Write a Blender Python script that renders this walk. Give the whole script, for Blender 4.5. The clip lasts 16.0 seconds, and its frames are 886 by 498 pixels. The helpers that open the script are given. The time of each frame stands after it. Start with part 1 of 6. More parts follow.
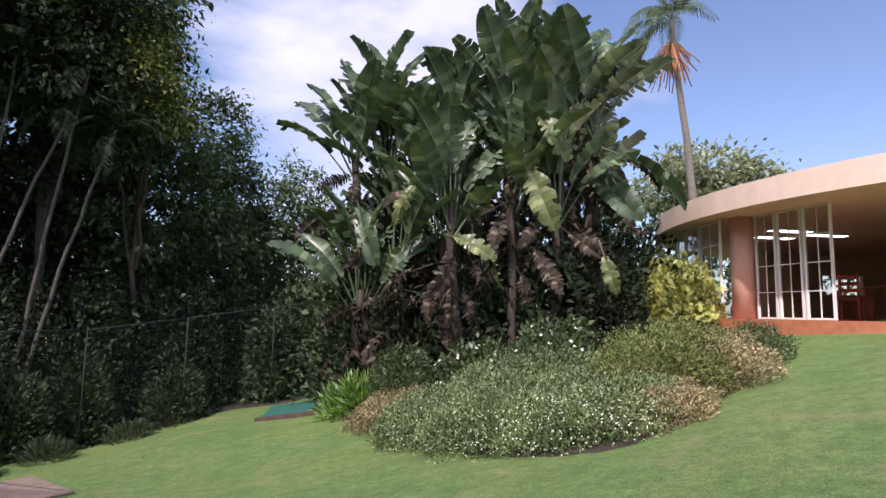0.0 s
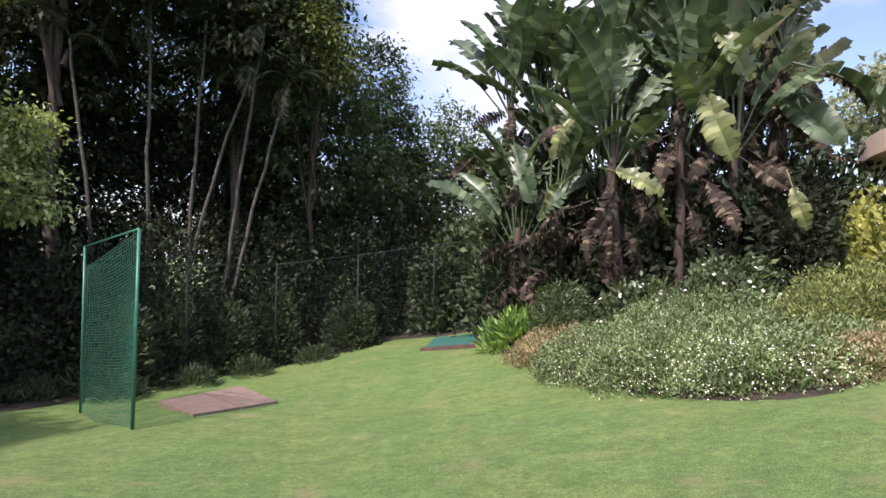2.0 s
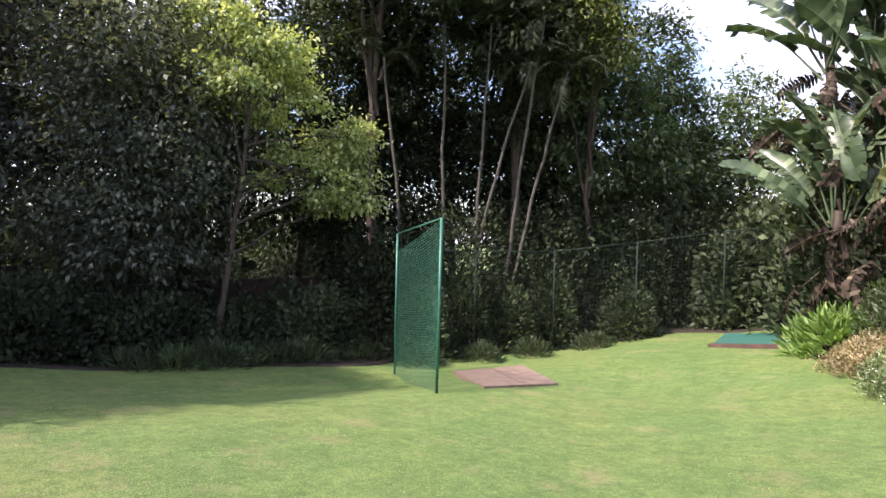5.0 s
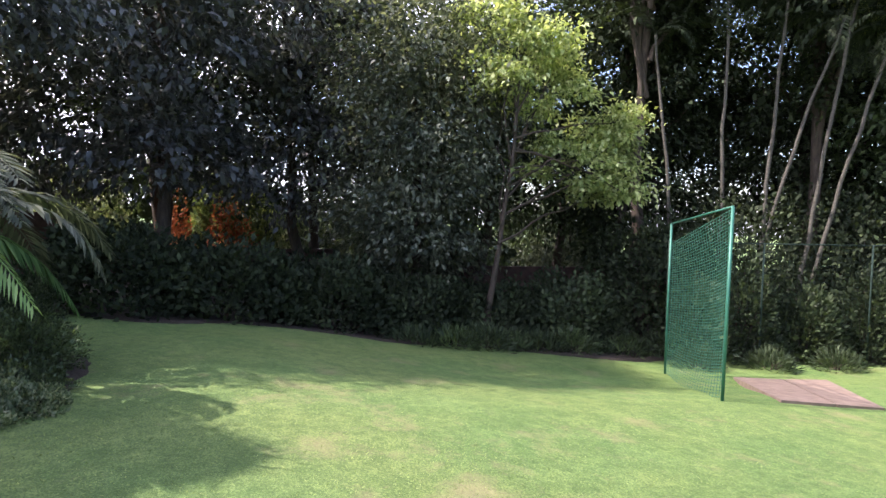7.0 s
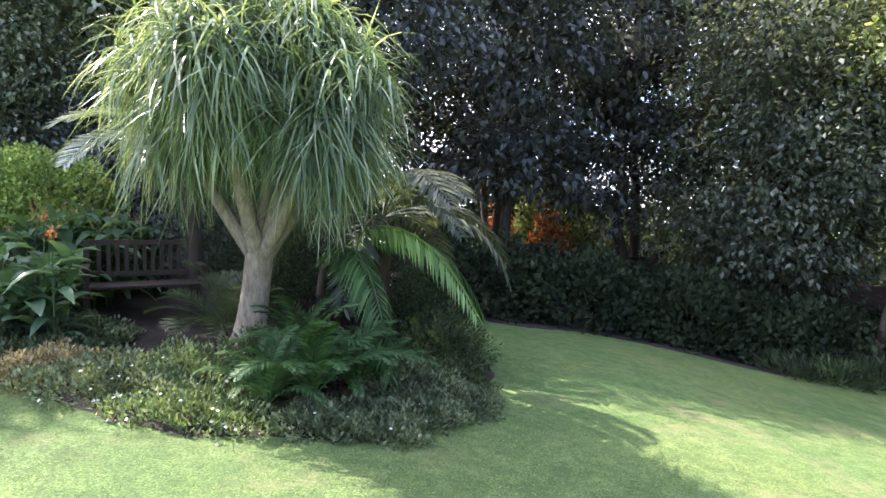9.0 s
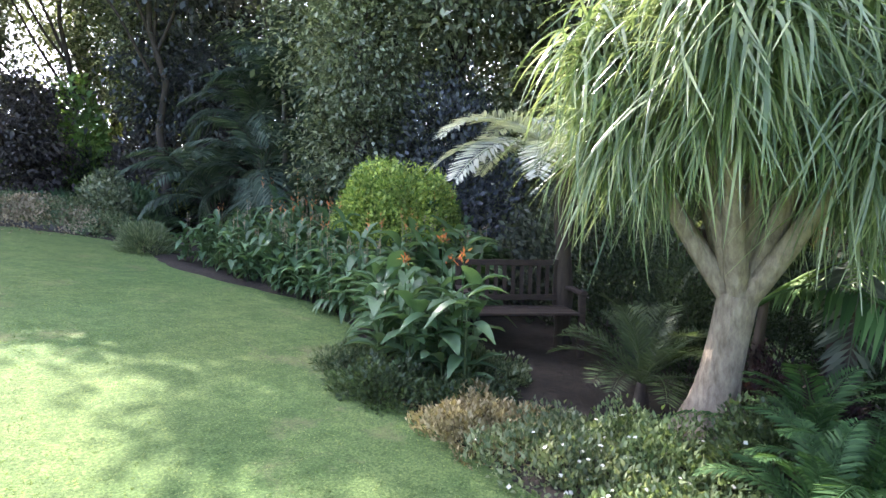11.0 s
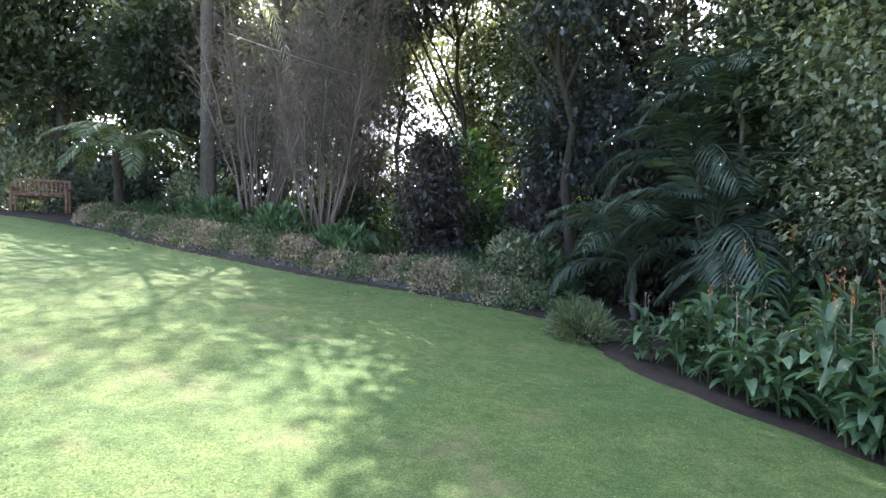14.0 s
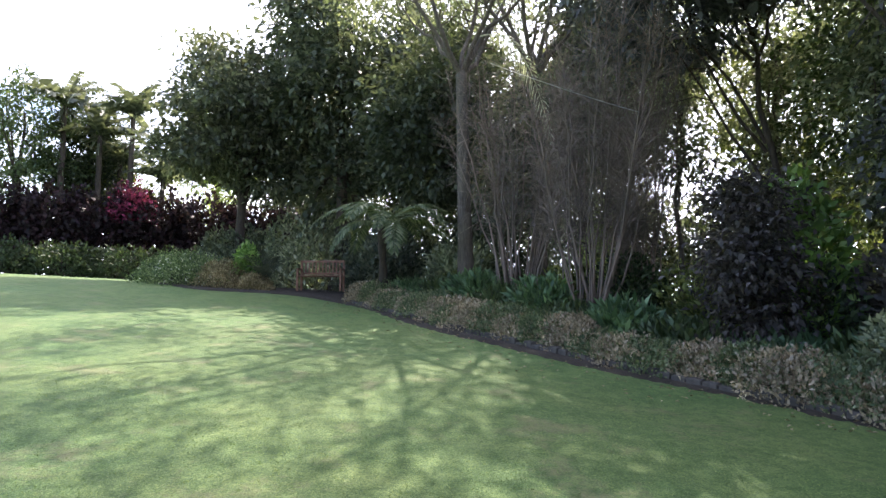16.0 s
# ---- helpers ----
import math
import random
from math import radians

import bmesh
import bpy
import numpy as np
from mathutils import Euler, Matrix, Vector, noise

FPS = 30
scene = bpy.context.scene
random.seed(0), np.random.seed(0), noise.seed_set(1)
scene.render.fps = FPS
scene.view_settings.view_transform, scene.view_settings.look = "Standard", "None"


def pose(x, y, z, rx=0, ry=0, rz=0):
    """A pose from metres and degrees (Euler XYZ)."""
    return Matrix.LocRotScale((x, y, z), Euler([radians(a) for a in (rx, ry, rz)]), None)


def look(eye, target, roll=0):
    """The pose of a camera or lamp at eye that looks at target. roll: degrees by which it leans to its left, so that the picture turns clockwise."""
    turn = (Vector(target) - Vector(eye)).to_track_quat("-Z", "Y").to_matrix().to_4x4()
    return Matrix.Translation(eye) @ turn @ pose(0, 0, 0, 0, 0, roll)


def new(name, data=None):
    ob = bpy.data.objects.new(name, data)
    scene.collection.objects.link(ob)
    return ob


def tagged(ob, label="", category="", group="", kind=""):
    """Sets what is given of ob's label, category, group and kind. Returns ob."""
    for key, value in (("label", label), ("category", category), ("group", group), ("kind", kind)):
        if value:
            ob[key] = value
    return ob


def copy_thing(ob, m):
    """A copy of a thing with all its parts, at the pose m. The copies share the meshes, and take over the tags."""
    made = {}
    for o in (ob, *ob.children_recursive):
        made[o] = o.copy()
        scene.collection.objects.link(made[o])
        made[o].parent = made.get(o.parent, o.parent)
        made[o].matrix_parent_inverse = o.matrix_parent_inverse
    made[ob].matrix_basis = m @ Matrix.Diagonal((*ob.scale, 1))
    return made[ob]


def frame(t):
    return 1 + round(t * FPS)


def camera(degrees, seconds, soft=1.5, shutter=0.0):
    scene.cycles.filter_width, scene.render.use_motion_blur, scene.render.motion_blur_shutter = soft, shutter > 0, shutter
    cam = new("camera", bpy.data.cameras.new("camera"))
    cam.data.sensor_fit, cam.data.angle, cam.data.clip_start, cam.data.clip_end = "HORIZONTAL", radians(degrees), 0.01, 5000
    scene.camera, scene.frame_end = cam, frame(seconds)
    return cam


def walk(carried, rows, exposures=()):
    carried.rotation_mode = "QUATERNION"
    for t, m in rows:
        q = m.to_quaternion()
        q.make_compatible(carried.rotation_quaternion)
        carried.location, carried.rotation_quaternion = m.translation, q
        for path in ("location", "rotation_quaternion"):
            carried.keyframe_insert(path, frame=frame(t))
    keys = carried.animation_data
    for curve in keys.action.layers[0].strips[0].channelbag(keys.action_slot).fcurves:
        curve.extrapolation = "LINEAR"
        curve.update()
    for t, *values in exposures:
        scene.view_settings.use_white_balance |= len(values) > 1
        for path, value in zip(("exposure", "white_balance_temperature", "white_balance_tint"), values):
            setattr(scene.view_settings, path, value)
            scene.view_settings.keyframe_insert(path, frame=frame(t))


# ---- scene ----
cam = camera(75.3, 16.0)
METRES, EYE, TILT, LEAN, TURN = 9.4, 1.5, -6.3, -2.6, 0.0
ROWS = [
    (0.0, 0.0, 0.0, 0.0, 0.38, 12.6, 1.7),
    (0.5, -0.0059, 0.0016, -0.0026, 3.24, 11.01, 1.32),
    (1.0, -0.0115, 0.001, -0.0036, 7.01, 8.97, 0.83),
    (1.5, -0.0136, 0.0023, -0.004, 11.08, 7.75, 0.29),
    (2.0, -0.0151, 0.0011, -0.0043, 15.23, 6.8, -0.18),
    (2.5, -0.0172, -0.0019, -0.0036, 19.18, 6.16, -0.67),
    (3.0, -0.0186, -0.0051, -0.0028, 23.36, 5.7, -1.18),
    (5.5, -0.0276, -0.0163, -0.0067, 48.2, 3.94, -3.9),
    (6.0, -0.0311, -0.017, -0.0081, 55.41, 2.88, -4.57),
    (6.5, -0.0392, -0.0229, -0.0073, 60.81, 2.14, -5.11),
    (7.0, -0.0535, -0.0374, -0.0062, 66.28, 1.68, -5.63),
    (7.5, -0.0645, -0.0544, -0.0052, 72.84, 1.04, -6.15),
    (8.0, -0.0764, -0.0815, -0.0047, 81.02, 0.14, -6.76),
    (8.5, -0.091, -0.1149, -0.0054, 88.35, -0.67, -7.23),
    (9.0, -0.107, -0.1552, -0.0059, 94.33, -1.39, -7.53),
    (9.5, -0.1304, -0.2009, -0.0081, 100.13, -2.0, -7.63),
    (10.0, -0.1508, -0.2509, -0.0107, 106.76, -2.75, -7.81),
    (12.5, -0.2362, -0.5186, -0.0109, 133.11, -5.17, -7.42),
    (13.0, -0.2408, -0.5813, -0.0073, 138.5, -5.06, -7.11),
    (13.5, -0.2522, -0.6357, -0.0058, 143.64, -4.5, -6.74),
    (14.0, -0.2622, -0.7028, -0.0046, 148.93, -4.32, -6.32),
    (14.5, -0.27, -0.7594, -0.0024, 155.48, -4.1, -5.66),
    (15.0, -0.2775, -0.8158, -0.0005, 162.18, -2.05, -4.93),
    (15.5, -0.2878, -0.8649, -0.0012, 167.6, -0.61, -4.2),
    (16.0, -0.2908, -0.9224, -0.0043, 173.22, 0.18, -3.49),
]
EXPOSURES = [(0.0, 0.33, 6050, 26), (3.0, 1.03, 6350, 27), (5.5, 1.28, 6500, 27), (7.5, 1.68, 6150, 25), (9.0, 2.08, 6100, 24), (10.5, 2.3, 6150, 22), (12.5, 2.22, 6100, 19), (14.5, 2.0, 6150, 18), (16.0, 1.45, 6200, 18)]
walk(cam, [(t, pose(0, 0, EYE, TILT, LEAN, TURN) @ pose(METRES * x, METRES * y, METRES * z, 90 + pitch, roll, yaw)) for t, x, y, z, yaw, pitch, roll in ROWS], EXPOSURES)

# ---- light ----
SUN_AZ, SUN_EL = radians(201), radians(50)
world = bpy.data.worlds.new("world")
scene.world = world
world.use_nodes = True
wn, wl = world.node_tree.nodes, world.node_tree.links
wn.clear()
w_out = wn.new("ShaderNodeOutputWorld")
w_bg = wn.new("ShaderNodeBackground")
w_sky = wn.new("ShaderNodeTexSky")
w_sky.sky_type, w_sky.sun_disc = "NISHITA", False
w_sky.sun_elevation, w_sky.sun_rotation = SUN_EL, SUN_AZ
w_sky.air_density, w_sky.dust_density = 1.0, 1.6
w_co = wn.new("ShaderNodeTexCoord")
w_map = wn.new("ShaderNodeMapping")
w_map.inputs["Scale"].default_value = (1.0, 1.0, 2.4)
w_map.inputs["Location"].default_value = (0.35, 0.1, 0.45)
w_noise = wn.new("ShaderNodeTexNoise")
w_noise.inputs["Scale"].default_value, w_noise.inputs["Detail"].default_value = 1.3, 7
w_noise.inputs["Roughness"].default_value = 0.55
w_ramp = wn.new("ShaderNodeValToRGB")
w_ramp.color_ramp.elements[0].position, w_ramp.color_ramp.elements[1].position = 0.44, 0.60
w_mix = wn.new("ShaderNodeMixRGB")
w_side = wn.new("ShaderNodeVectorMath")
w_side.operation = "DOT_PRODUCT"
w_side.inputs[1].default_value = (math.sin(SUN_AZ), math.cos(SUN_AZ), 0.0)
w_gain = wn.new("ShaderNodeMapRange")
w_gain.inputs["From Min"].default_value, w_gain.inputs["From Max"].default_value = -1.0, 1.0
w_gain.inputs["To Min"].default_value, w_gain.inputs["To Max"].default_value = 4.6, 10.5
w_tone = wn.new("ShaderNodeVectorMath")
w_tone.operation = "SCALE"
w_tone.inputs[0].default_value = (0.97, 0.99, 1.08)
wl.new(w_co.outputs["Generated"], w_side.inputs[0])
wl.new(w_side.outputs["Value"], w_gain.inputs["Value"])
wl.new(w_gain.outputs[0], w_tone.inputs["Scale"])
wl.new(w_tone.outputs[0], w_mix.inputs[2])
wl.new(w_co.outputs["Generated"], w_map.inputs["Vector"])
wl.new(w_map.outputs[0], w_noise.inputs["Vector"])
w_dot = wn.new("ShaderNodeVectorMath")
w_dot.operation = "DOT_PRODUCT"
w_dot.inputs[1].default_value = (-0.13, -0.20, 0.0)
w_add = wn.new("ShaderNodeMath")
wl.new(w_co.outputs["Generated"], w_dot.inputs[0])
wl.new(w_noise.outputs["Fac"], w_add.inputs[0])
wl.new(w_dot.outputs["Value"], w_add.inputs[1])
w_nrm = wn.new("ShaderNodeVectorMath")
w_nrm.operation = "DOT_PRODUCT"
w_nrm.inputs[1].default_value = Vector((-0.10, 0.92, 0.40)).normalized()
w_rng = wn.new("ShaderNodeMapRange")
w_rng.inputs["From Min"].default_value, w_rng.inputs["From Max"].default_value = 0.93, 0.985
w_rng.inputs["To Min"].default_value, w_rng.inputs["To Max"].default_value = 0.0, 0.24
w_sum = wn.new("ShaderNodeMath")
wl.new(w_co.outputs["Generated"], w_nrm.inputs[0])
wl.new(w_nrm.outputs["Value"], w_rng.inputs["Value"])
wl.new(w_add.outputs[0], w_sum.inputs[0])
wl.new(w_rng.outputs[0], w_sum.inputs[1])
wl.new(w_sum.outputs[0], w_ramp.inputs["Fac"])
wl.new(w_ramp.outputs["Color"], w_mix.inputs["Fac"])
wl.new(w_sky.outputs["Color"], w_mix.inputs[1])
wl.new(w_mix.outputs["Color"], w_bg.inputs["Color"])
w_bg.inputs["Strength"].default_value = 0.15
wl.new(w_bg.outputs[0], w_out.inputs["Surface"])
sun_data = bpy.data.lights.new("sun", "SUN")
sun_data.energy, sun_data.angle, sun_data.color = 4.2, radians(0.55), (1.0, 0.92, 0.77)
sun = new("sun", sun_data)
sun_dir = Vector((math.sin(SUN_AZ) * math.cos(SUN_EL), math.cos(SUN_AZ) * math.cos(SUN_EL), math.sin(SUN_EL)))
sun.matrix_world = look(sun_dir * 60, (0, 0, 0))

rng = np.random.default_rng(7)


# ---- the lie of the land ----
def smooth(a, b, v):
    t = np.clip((v - a) / (b - a), 0, 1)
    return t * t * (3 - 2 * t)


def ground_z(x, y):
    x, y = np.asarray(x, float), np.asarray(y, float)
    yy = np.minimum(y, 9) + 0.25 * np.maximum(y - 9, 0)
    yy = np.maximum(yy, -26) + 0.35 * np.minimum(yy + 26, 0)
    xx = np.clip(x, -30, 14)
    z = -0.1104 * yy + 0.0456 * xx
    th, r = np.degrees(np.arctan2(x, y)), np.minimum(np.hypot(x, y), 13.5)
    z = z + 0.18 * smooth(-35, 50, th) * (1 - smooth(85, 150, th)) * r * r / (r + 1.0)
    return z - 0.28 * smooth(5.5, 8.5, -x) * smooth(0, 5, y)


def gz(x, y):
    return float(ground_z(x, y))


# ---- materials ----
def nodes_of(name):
    m = bpy.data.materials.new(name)
    m.use_nodes = True
    nt = m.node_tree
    return m, nt, nt.nodes["Principled BSDF"]


def ramp(nt, stops, fac=None):
    r = nt.nodes.new("ShaderNodeValToRGB")
    e = r.color_ramp.elements
    while len(e) < len(stops):
        e.new(0.5)
    for el, (p, c) in zip(e, stops):
        el.position, el.color = p, (*c, 1)
    if fac is not None:
        nt.links.new(fac, r.inputs["Fac"])
    return r.outputs["Color"]


def noise_of(nt, scale, detail=4, rough=0.55, coord="Object", stretch=None):
    co = nt.nodes.new("ShaderNodeTexCoord")
    n = nt.nodes.new("ShaderNodeTexNoise")
    n.inputs["Scale"].default_value, n.inputs["Detail"].default_value, n.inputs["Roughness"].default_value = scale, detail, rough
    src = co.outputs[coord]
    if stretch:
        mp = nt.nodes.new("ShaderNodeMapping")
        mp.inputs["Scale"].default_value = stretch
        nt.links.new(src, mp.inputs["Vector"])
        src = mp.outputs[0]
    nt.links.new(src, n.inputs["Vector"])
    return n.outputs["Fac"]


def mix(nt, a, b, fac, mode="MIX"):
    m = nt.nodes.new("ShaderNodeMixRGB")
    m.blend_type = mode
    for k, v in ((0, fac), (1, a), (2, b)):
        if isinstance(v, (int, float)):
            m.inputs[k].default_value = v
        elif isinstance(v, tuple):
            m.inputs[k].default_value = (*v, 1)
        else:
            nt.links.new(v, m.inputs[k])
    return m.outputs[0]


def bump(nt, height, strength, dist, bsdf):
    b = nt.nodes.new("ShaderNodeBump")
    b.inputs["Strength"].default_value, b.inputs["Distance"].default_value = strength, dist
    nt.links.new(height, b.inputs["Height"])
    nt.links.new(b.outputs[0], bsdf.inputs["Normal"])


def leaf_mat(name, dark, mid, light, gloss=0.45, through_light=0.35, patch=0.6):
    """Leaves: each leaf has its own shade, patches of the plant differ, and light comes through."""
    dark, mid, light = (tuple(0.78 * v + 0.22 * (0.45 * q[0] + 0.55 * q[1]) for v in q) for q in (dark, mid, light))
    m, nt, bs = nodes_of(name)
    geo = nt.nodes.new("ShaderNodeNewGeometry")
    c = ramp(nt, [(0.0, dark), (0.5, mid), (0.94, light), (1.0, tuple(min(1, v * 1.25) for v in light))], geo.outputs["Random Per Island"])
    c2 = ramp(nt, [(0.35, (0.62, 0.64, 0.62)), (0.65, (1.25, 1.2, 1.15))], noise_of(nt, patch, 3))
    col = mix(nt, c, c2, 1.0, "MULTIPLY")
    nt.links.new(col, bs.inputs["Base Color"])
    bs.inputs["Roughness"].default_value = gloss
    bs.inputs["Specular IOR Level"].default_value = 0.5 if gloss < 0.5 else 0.22
    tr = nt.nodes.new("ShaderNodeBsdfTranslucent")
    nt.links.new(mix(nt, col, (1.3, 1.3, 0.65), 1.0, "MULTIPLY"), tr.inputs["Color"])
    ms = nt.nodes.new("ShaderNodeMixShader")
    ms.inputs[0].default_value = through_light
    nt.links.new(bs.outputs[0], ms.inputs[1])
    nt.links.new(tr.outputs[0], ms.inputs[2])
    nt.links.new(ms.outputs[0], nt.nodes["Material Output"].inputs["Surface"])
    return m


def bark_mat(name, a, b, scale=6, stretch=(3, 3, 0.6), strength=0.6):
    m, nt, bs = nodes_of(name)
    f = noise_of(nt, scale, 6, 0.65, "Object", stretch)
    nt.links.new(ramp(nt, [(0.3, a), (0.7, b)], f), bs.inputs["Base Color"])
    bs.inputs["Roughness"].default_value = 0.85
    bump(nt, f, strength, 0.02, bs)
    return m


def plain_mat(name, col, rough=0.6, metal=0.0, vary=0.15, scale=8):
    m, nt, bs = nodes_of(name)
    f = noise_of(nt, scale, 5, 0.6)
    nt.links.new(ramp(nt, [(0.3, tuple(v * (1 - vary) for v in col)), (0.7, tuple(min(1, v * (1 + vary)) for v in col))], f), bs.inputs["Base Color"])
    bs.inputs["Roughness"].default_value, bs.inputs["Metallic"].default_value = rough, metal
    bump(nt, f, 0.15, 0.005, bs)
    return m


def lawn_mat():
    m, nt, bs = nodes_of("lawn")
    fine = noise_of(nt, 62, 5, 0.8)
    mid = noise_of(nt, 3.2, 5, 0.6)
    big = noise_of(nt, 0.45, 4, 0.55)
    c = ramp(nt, [(0.34, (0.05, 0.095, 0.028)), (0.5, (0.125, 0.205, 0.064)), (0.64, (0.24, 0.325, 0.115))], fine)
    c = mix(nt, c, ramp(nt, [(0.35, (0.75, 0.82, 0.7)), (0.7, (1.2, 1.12, 1.1))], mid), 1.0, "MULTIPLY")
    c = mix(nt, c, ramp(nt, [(0.35, (0.85, 0.95, 0.85)), (0.65, (1.12, 1.03, 0.95))], big), 1.0, "MULTIPLY")
    c = mix(nt, c, ramp(nt, [(0.35, (0.70, 0.76, 0.68)), (0.65, (1.2, 1.16, 1.12))], noise_of(nt, 11, 5, 0.7)), 1.0, "MULTIPLY")
    dry = ramp(nt, [(0.55, (0, 0, 0)), (0.70, (0.55, 0.55, 0.55))], noise_of(nt, 1.3, 7, 0.72))
    c = mix(nt, c, (0.29, 0.24, 0.13), dry)
    nt.links.new(c, bs.inputs["Base Color"])
    bs.inputs["Roughness"].default_value = 0.8
    bump(nt, fine, 0.8, 0.025, bs)
    return m


M_LAWN = lawn_mat()
M_SOIL = bark_mat("soil", (0.016, 0.012, 0.009), (0.05, 0.036, 0.025), 12, (1, 1, 1), 1.0)
M_DARKLEAF = leaf_mat("dark_leaf", (0.03, 0.052, 0.024), (0.05, 0.083, 0.036), (0.085, 0.13, 0.055), 0.5, 0.25)
M_GREYLEAF = leaf_mat("grey_green_leaf", (0.065, 0.09, 0.063), (0.11, 0.14, 0.105), (0.20, 0.235, 0.18), 0.5, 0.35)
M_STRAWHEATH = leaf_mat("pinkish_straw_heath_leaf", (0.24, 0.185, 0.125), (0.42, 0.33, 0.235), (0.62, 0.52, 0.41), 0.7, 0.3, 2)
M_THICKET = leaf_mat("thicket_frond", (0.05, 0.09, 0.065), (0.085, 0.14, 0.10), (0.15, 0.21, 0.155), 0.5, 0.3)
M_PLUMTREE = leaf_mat("plum_tree_leaf", (0.04, 0.05, 0.052), (0.068, 0.082, 0.088), (0.13, 0.145, 0.16), 0.45, 0.2)
# leaf colour paled to stand in for haze and glare over far trees
M_FARLEAF = leaf_mat("haze_paled_leaf", (0.08, 0.10, 0.08), (0.14, 0.165, 0.13), (0.27, 0.30, 0.24), 0.5, 0.4)
M_MIDLEAF = leaf_mat("green_leaf", (0.045, 0.085, 0.03), (0.075, 0.13, 0.042), (0.13, 0.20, 0.07), 0.42, 0.35)
M_BLUELEAF = leaf_mat("plum_grey_leaf", (0.055, 0.067, 0.082), (0.088, 0.104, 0.125), (0.17, 0.19, 0.22), 0.45, 0.22)
# yellow-green leaf, brightened so the colour itself carries the sun
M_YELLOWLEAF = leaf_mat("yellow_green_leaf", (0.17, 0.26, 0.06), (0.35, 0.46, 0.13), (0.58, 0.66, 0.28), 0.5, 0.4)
M_GOLDLEAF = leaf_mat("golden_leaf", (0.20, 0.25, 0.03), (0.38, 0.42, 0.045), (0.58, 0.58, 0.09), 0.45, 0.35)
# yellow-green leaf, its brightness raised to hold the sun on the bush
M_CLIPPED = leaf_mat("clipped_leaf", (0.11, 0.22, 0.02), (0.28, 0.42, 0.04), (0.52, 0.62, 0.08), 0.5, 0.3, 3)
# silvery frond, whitened in colour for the sun that falls on it
M_SILVER = leaf_mat("sun_whitened_silver_frond", (0.40, 0.44, 0.36), (0.55, 0.58, 0.50), (0.70, 0.73, 0.68), 0.35, 0.35)
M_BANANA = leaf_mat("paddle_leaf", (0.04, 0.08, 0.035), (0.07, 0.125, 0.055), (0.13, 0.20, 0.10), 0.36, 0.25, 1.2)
# lit copy of the paddle leaf: sunlight is put into its colour
M_BANANA_LIT = leaf_mat("sunlit_paddle_leaf", (0.12, 0.16, 0.045), (0.19, 0.24, 0.07), (0.27, 0.31, 0.11), 0.35, 0.3, 1.2)
M_DRYLEAF = leaf_mat("dry_leaf", (0.03, 0.022, 0.016), (0.068, 0.049, 0.035), (0.17, 0.13, 0.09), 0.8, 0.15)
M_STRAW = leaf_mat("straw_leaf", (0.20, 0.14, 0.07), (0.34, 0.26, 0.15), (0.5, 0.42, 0.28), 0.8, 0.1)
M_STRAP = leaf_mat("strap_leaf", (0.09, 0.17, 0.08), (0.18, 0.28, 0.135), (0.40, 0.49, 0.30), 0.28, 0.35, 1.5)
M_FERN = leaf_mat("fern_leaf", (0.035, 0.11, 0.03), (0.06, 0.17, 0.045), (0.12, 0.27, 0.075), 0.5, 0.35)
M_BRIGHT = leaf_mat("bright_green_leaf", (0.10, 0.24, 0.03), (0.20, 0.40, 0.06), (0.34, 0.55, 0.12), 0.45, 0.4)
M_MAUVE = leaf_mat("dark_purple_brown_leaf", (0.06, 0.052, 0.058), (0.105, 0.092, 0.10), (0.18, 0.16, 0.165), 0.5, 0.3, 1.5)
M_CANNA = leaf_mat("canna_leaf", (0.08, 0.18, 0.075), (0.125, 0.26, 0.115), (0.22, 0.38, 0.19), 0.4, 0.35, 2)
M_DAISY = leaf_mat("daisy_leaf", (0.085, 0.155, 0.05), (0.17, 0.265, 0.09), (0.33, 0.43, 0.19), 0.6, 0.3, 1.5)
M_PINKHEATH = leaf_mat("straw_heath_leaf", (0.19, 0.15, 0.065), (0.35, 0.28, 0.125), (0.55, 0.46, 0.25), 0.7, 0.25, 2)
M_OLIVE = leaf_mat("olive_leaf", (0.08, 0.12, 0.025), (0.16, 0.21, 0.04), (0.29, 0.34, 0.08), 0.6, 0.3, 2)
M_COVER = leaf_mat("ground_cover_leaf", (0.085, 0.14, 0.06), (0.16, 0.225, 0.10), (0.30, 0.35, 0.20), 0.6, 0.3, 2)
M_REDLEAF = leaf_mat("orange_red_leaf", (0.26, 0.05, 0.02), (0.42, 0.09, 0.03), (0.6, 0.2, 0.06), 0.5, 0.4, 2)
M_BOUG = leaf_mat("magenta_bract", (0.10, 0.006, 0.04), (0.22, 0.012, 0.09), (0.40, 0.03, 0.18), 0.5, 0.35, 1)
M_PLUM = leaf_mat("plum_leaf", (0.016, 0.010, 0.013), (0.03, 0.016, 0.022), (0.06, 0.026, 0.04), 0.5, 0.25, 1)
M_SEED = leaf_mat("orange_seed", (0.22, 0.09, 0.03), (0.36, 0.14, 0.05), (0.5, 0.22, 0.08), 0.7, 0.1)
M_TWIG = leaf_mat("twig", (0.15, 0.105, 0.09), (0.24, 0.175, 0.15), (0.37, 0.28, 0.24), 0.8, 0.0)
M_WHITEPETAL = leaf_mat("white_petal", (0.7, 0.7, 0.66), (0.8, 0.8, 0.76), (0.9, 0.9, 0.86), 0.6, 0.3)
M_ORANGE = leaf_mat("orange_petal", (0.7, 0.10, 0.02), (0.85, 0.2, 0.04), (0.9, 0.38, 0.08), 0.5, 0.35)
M_BARK = bark_mat("grey_bark", (0.06, 0.048, 0.038), (0.17, 0.14, 0.115))
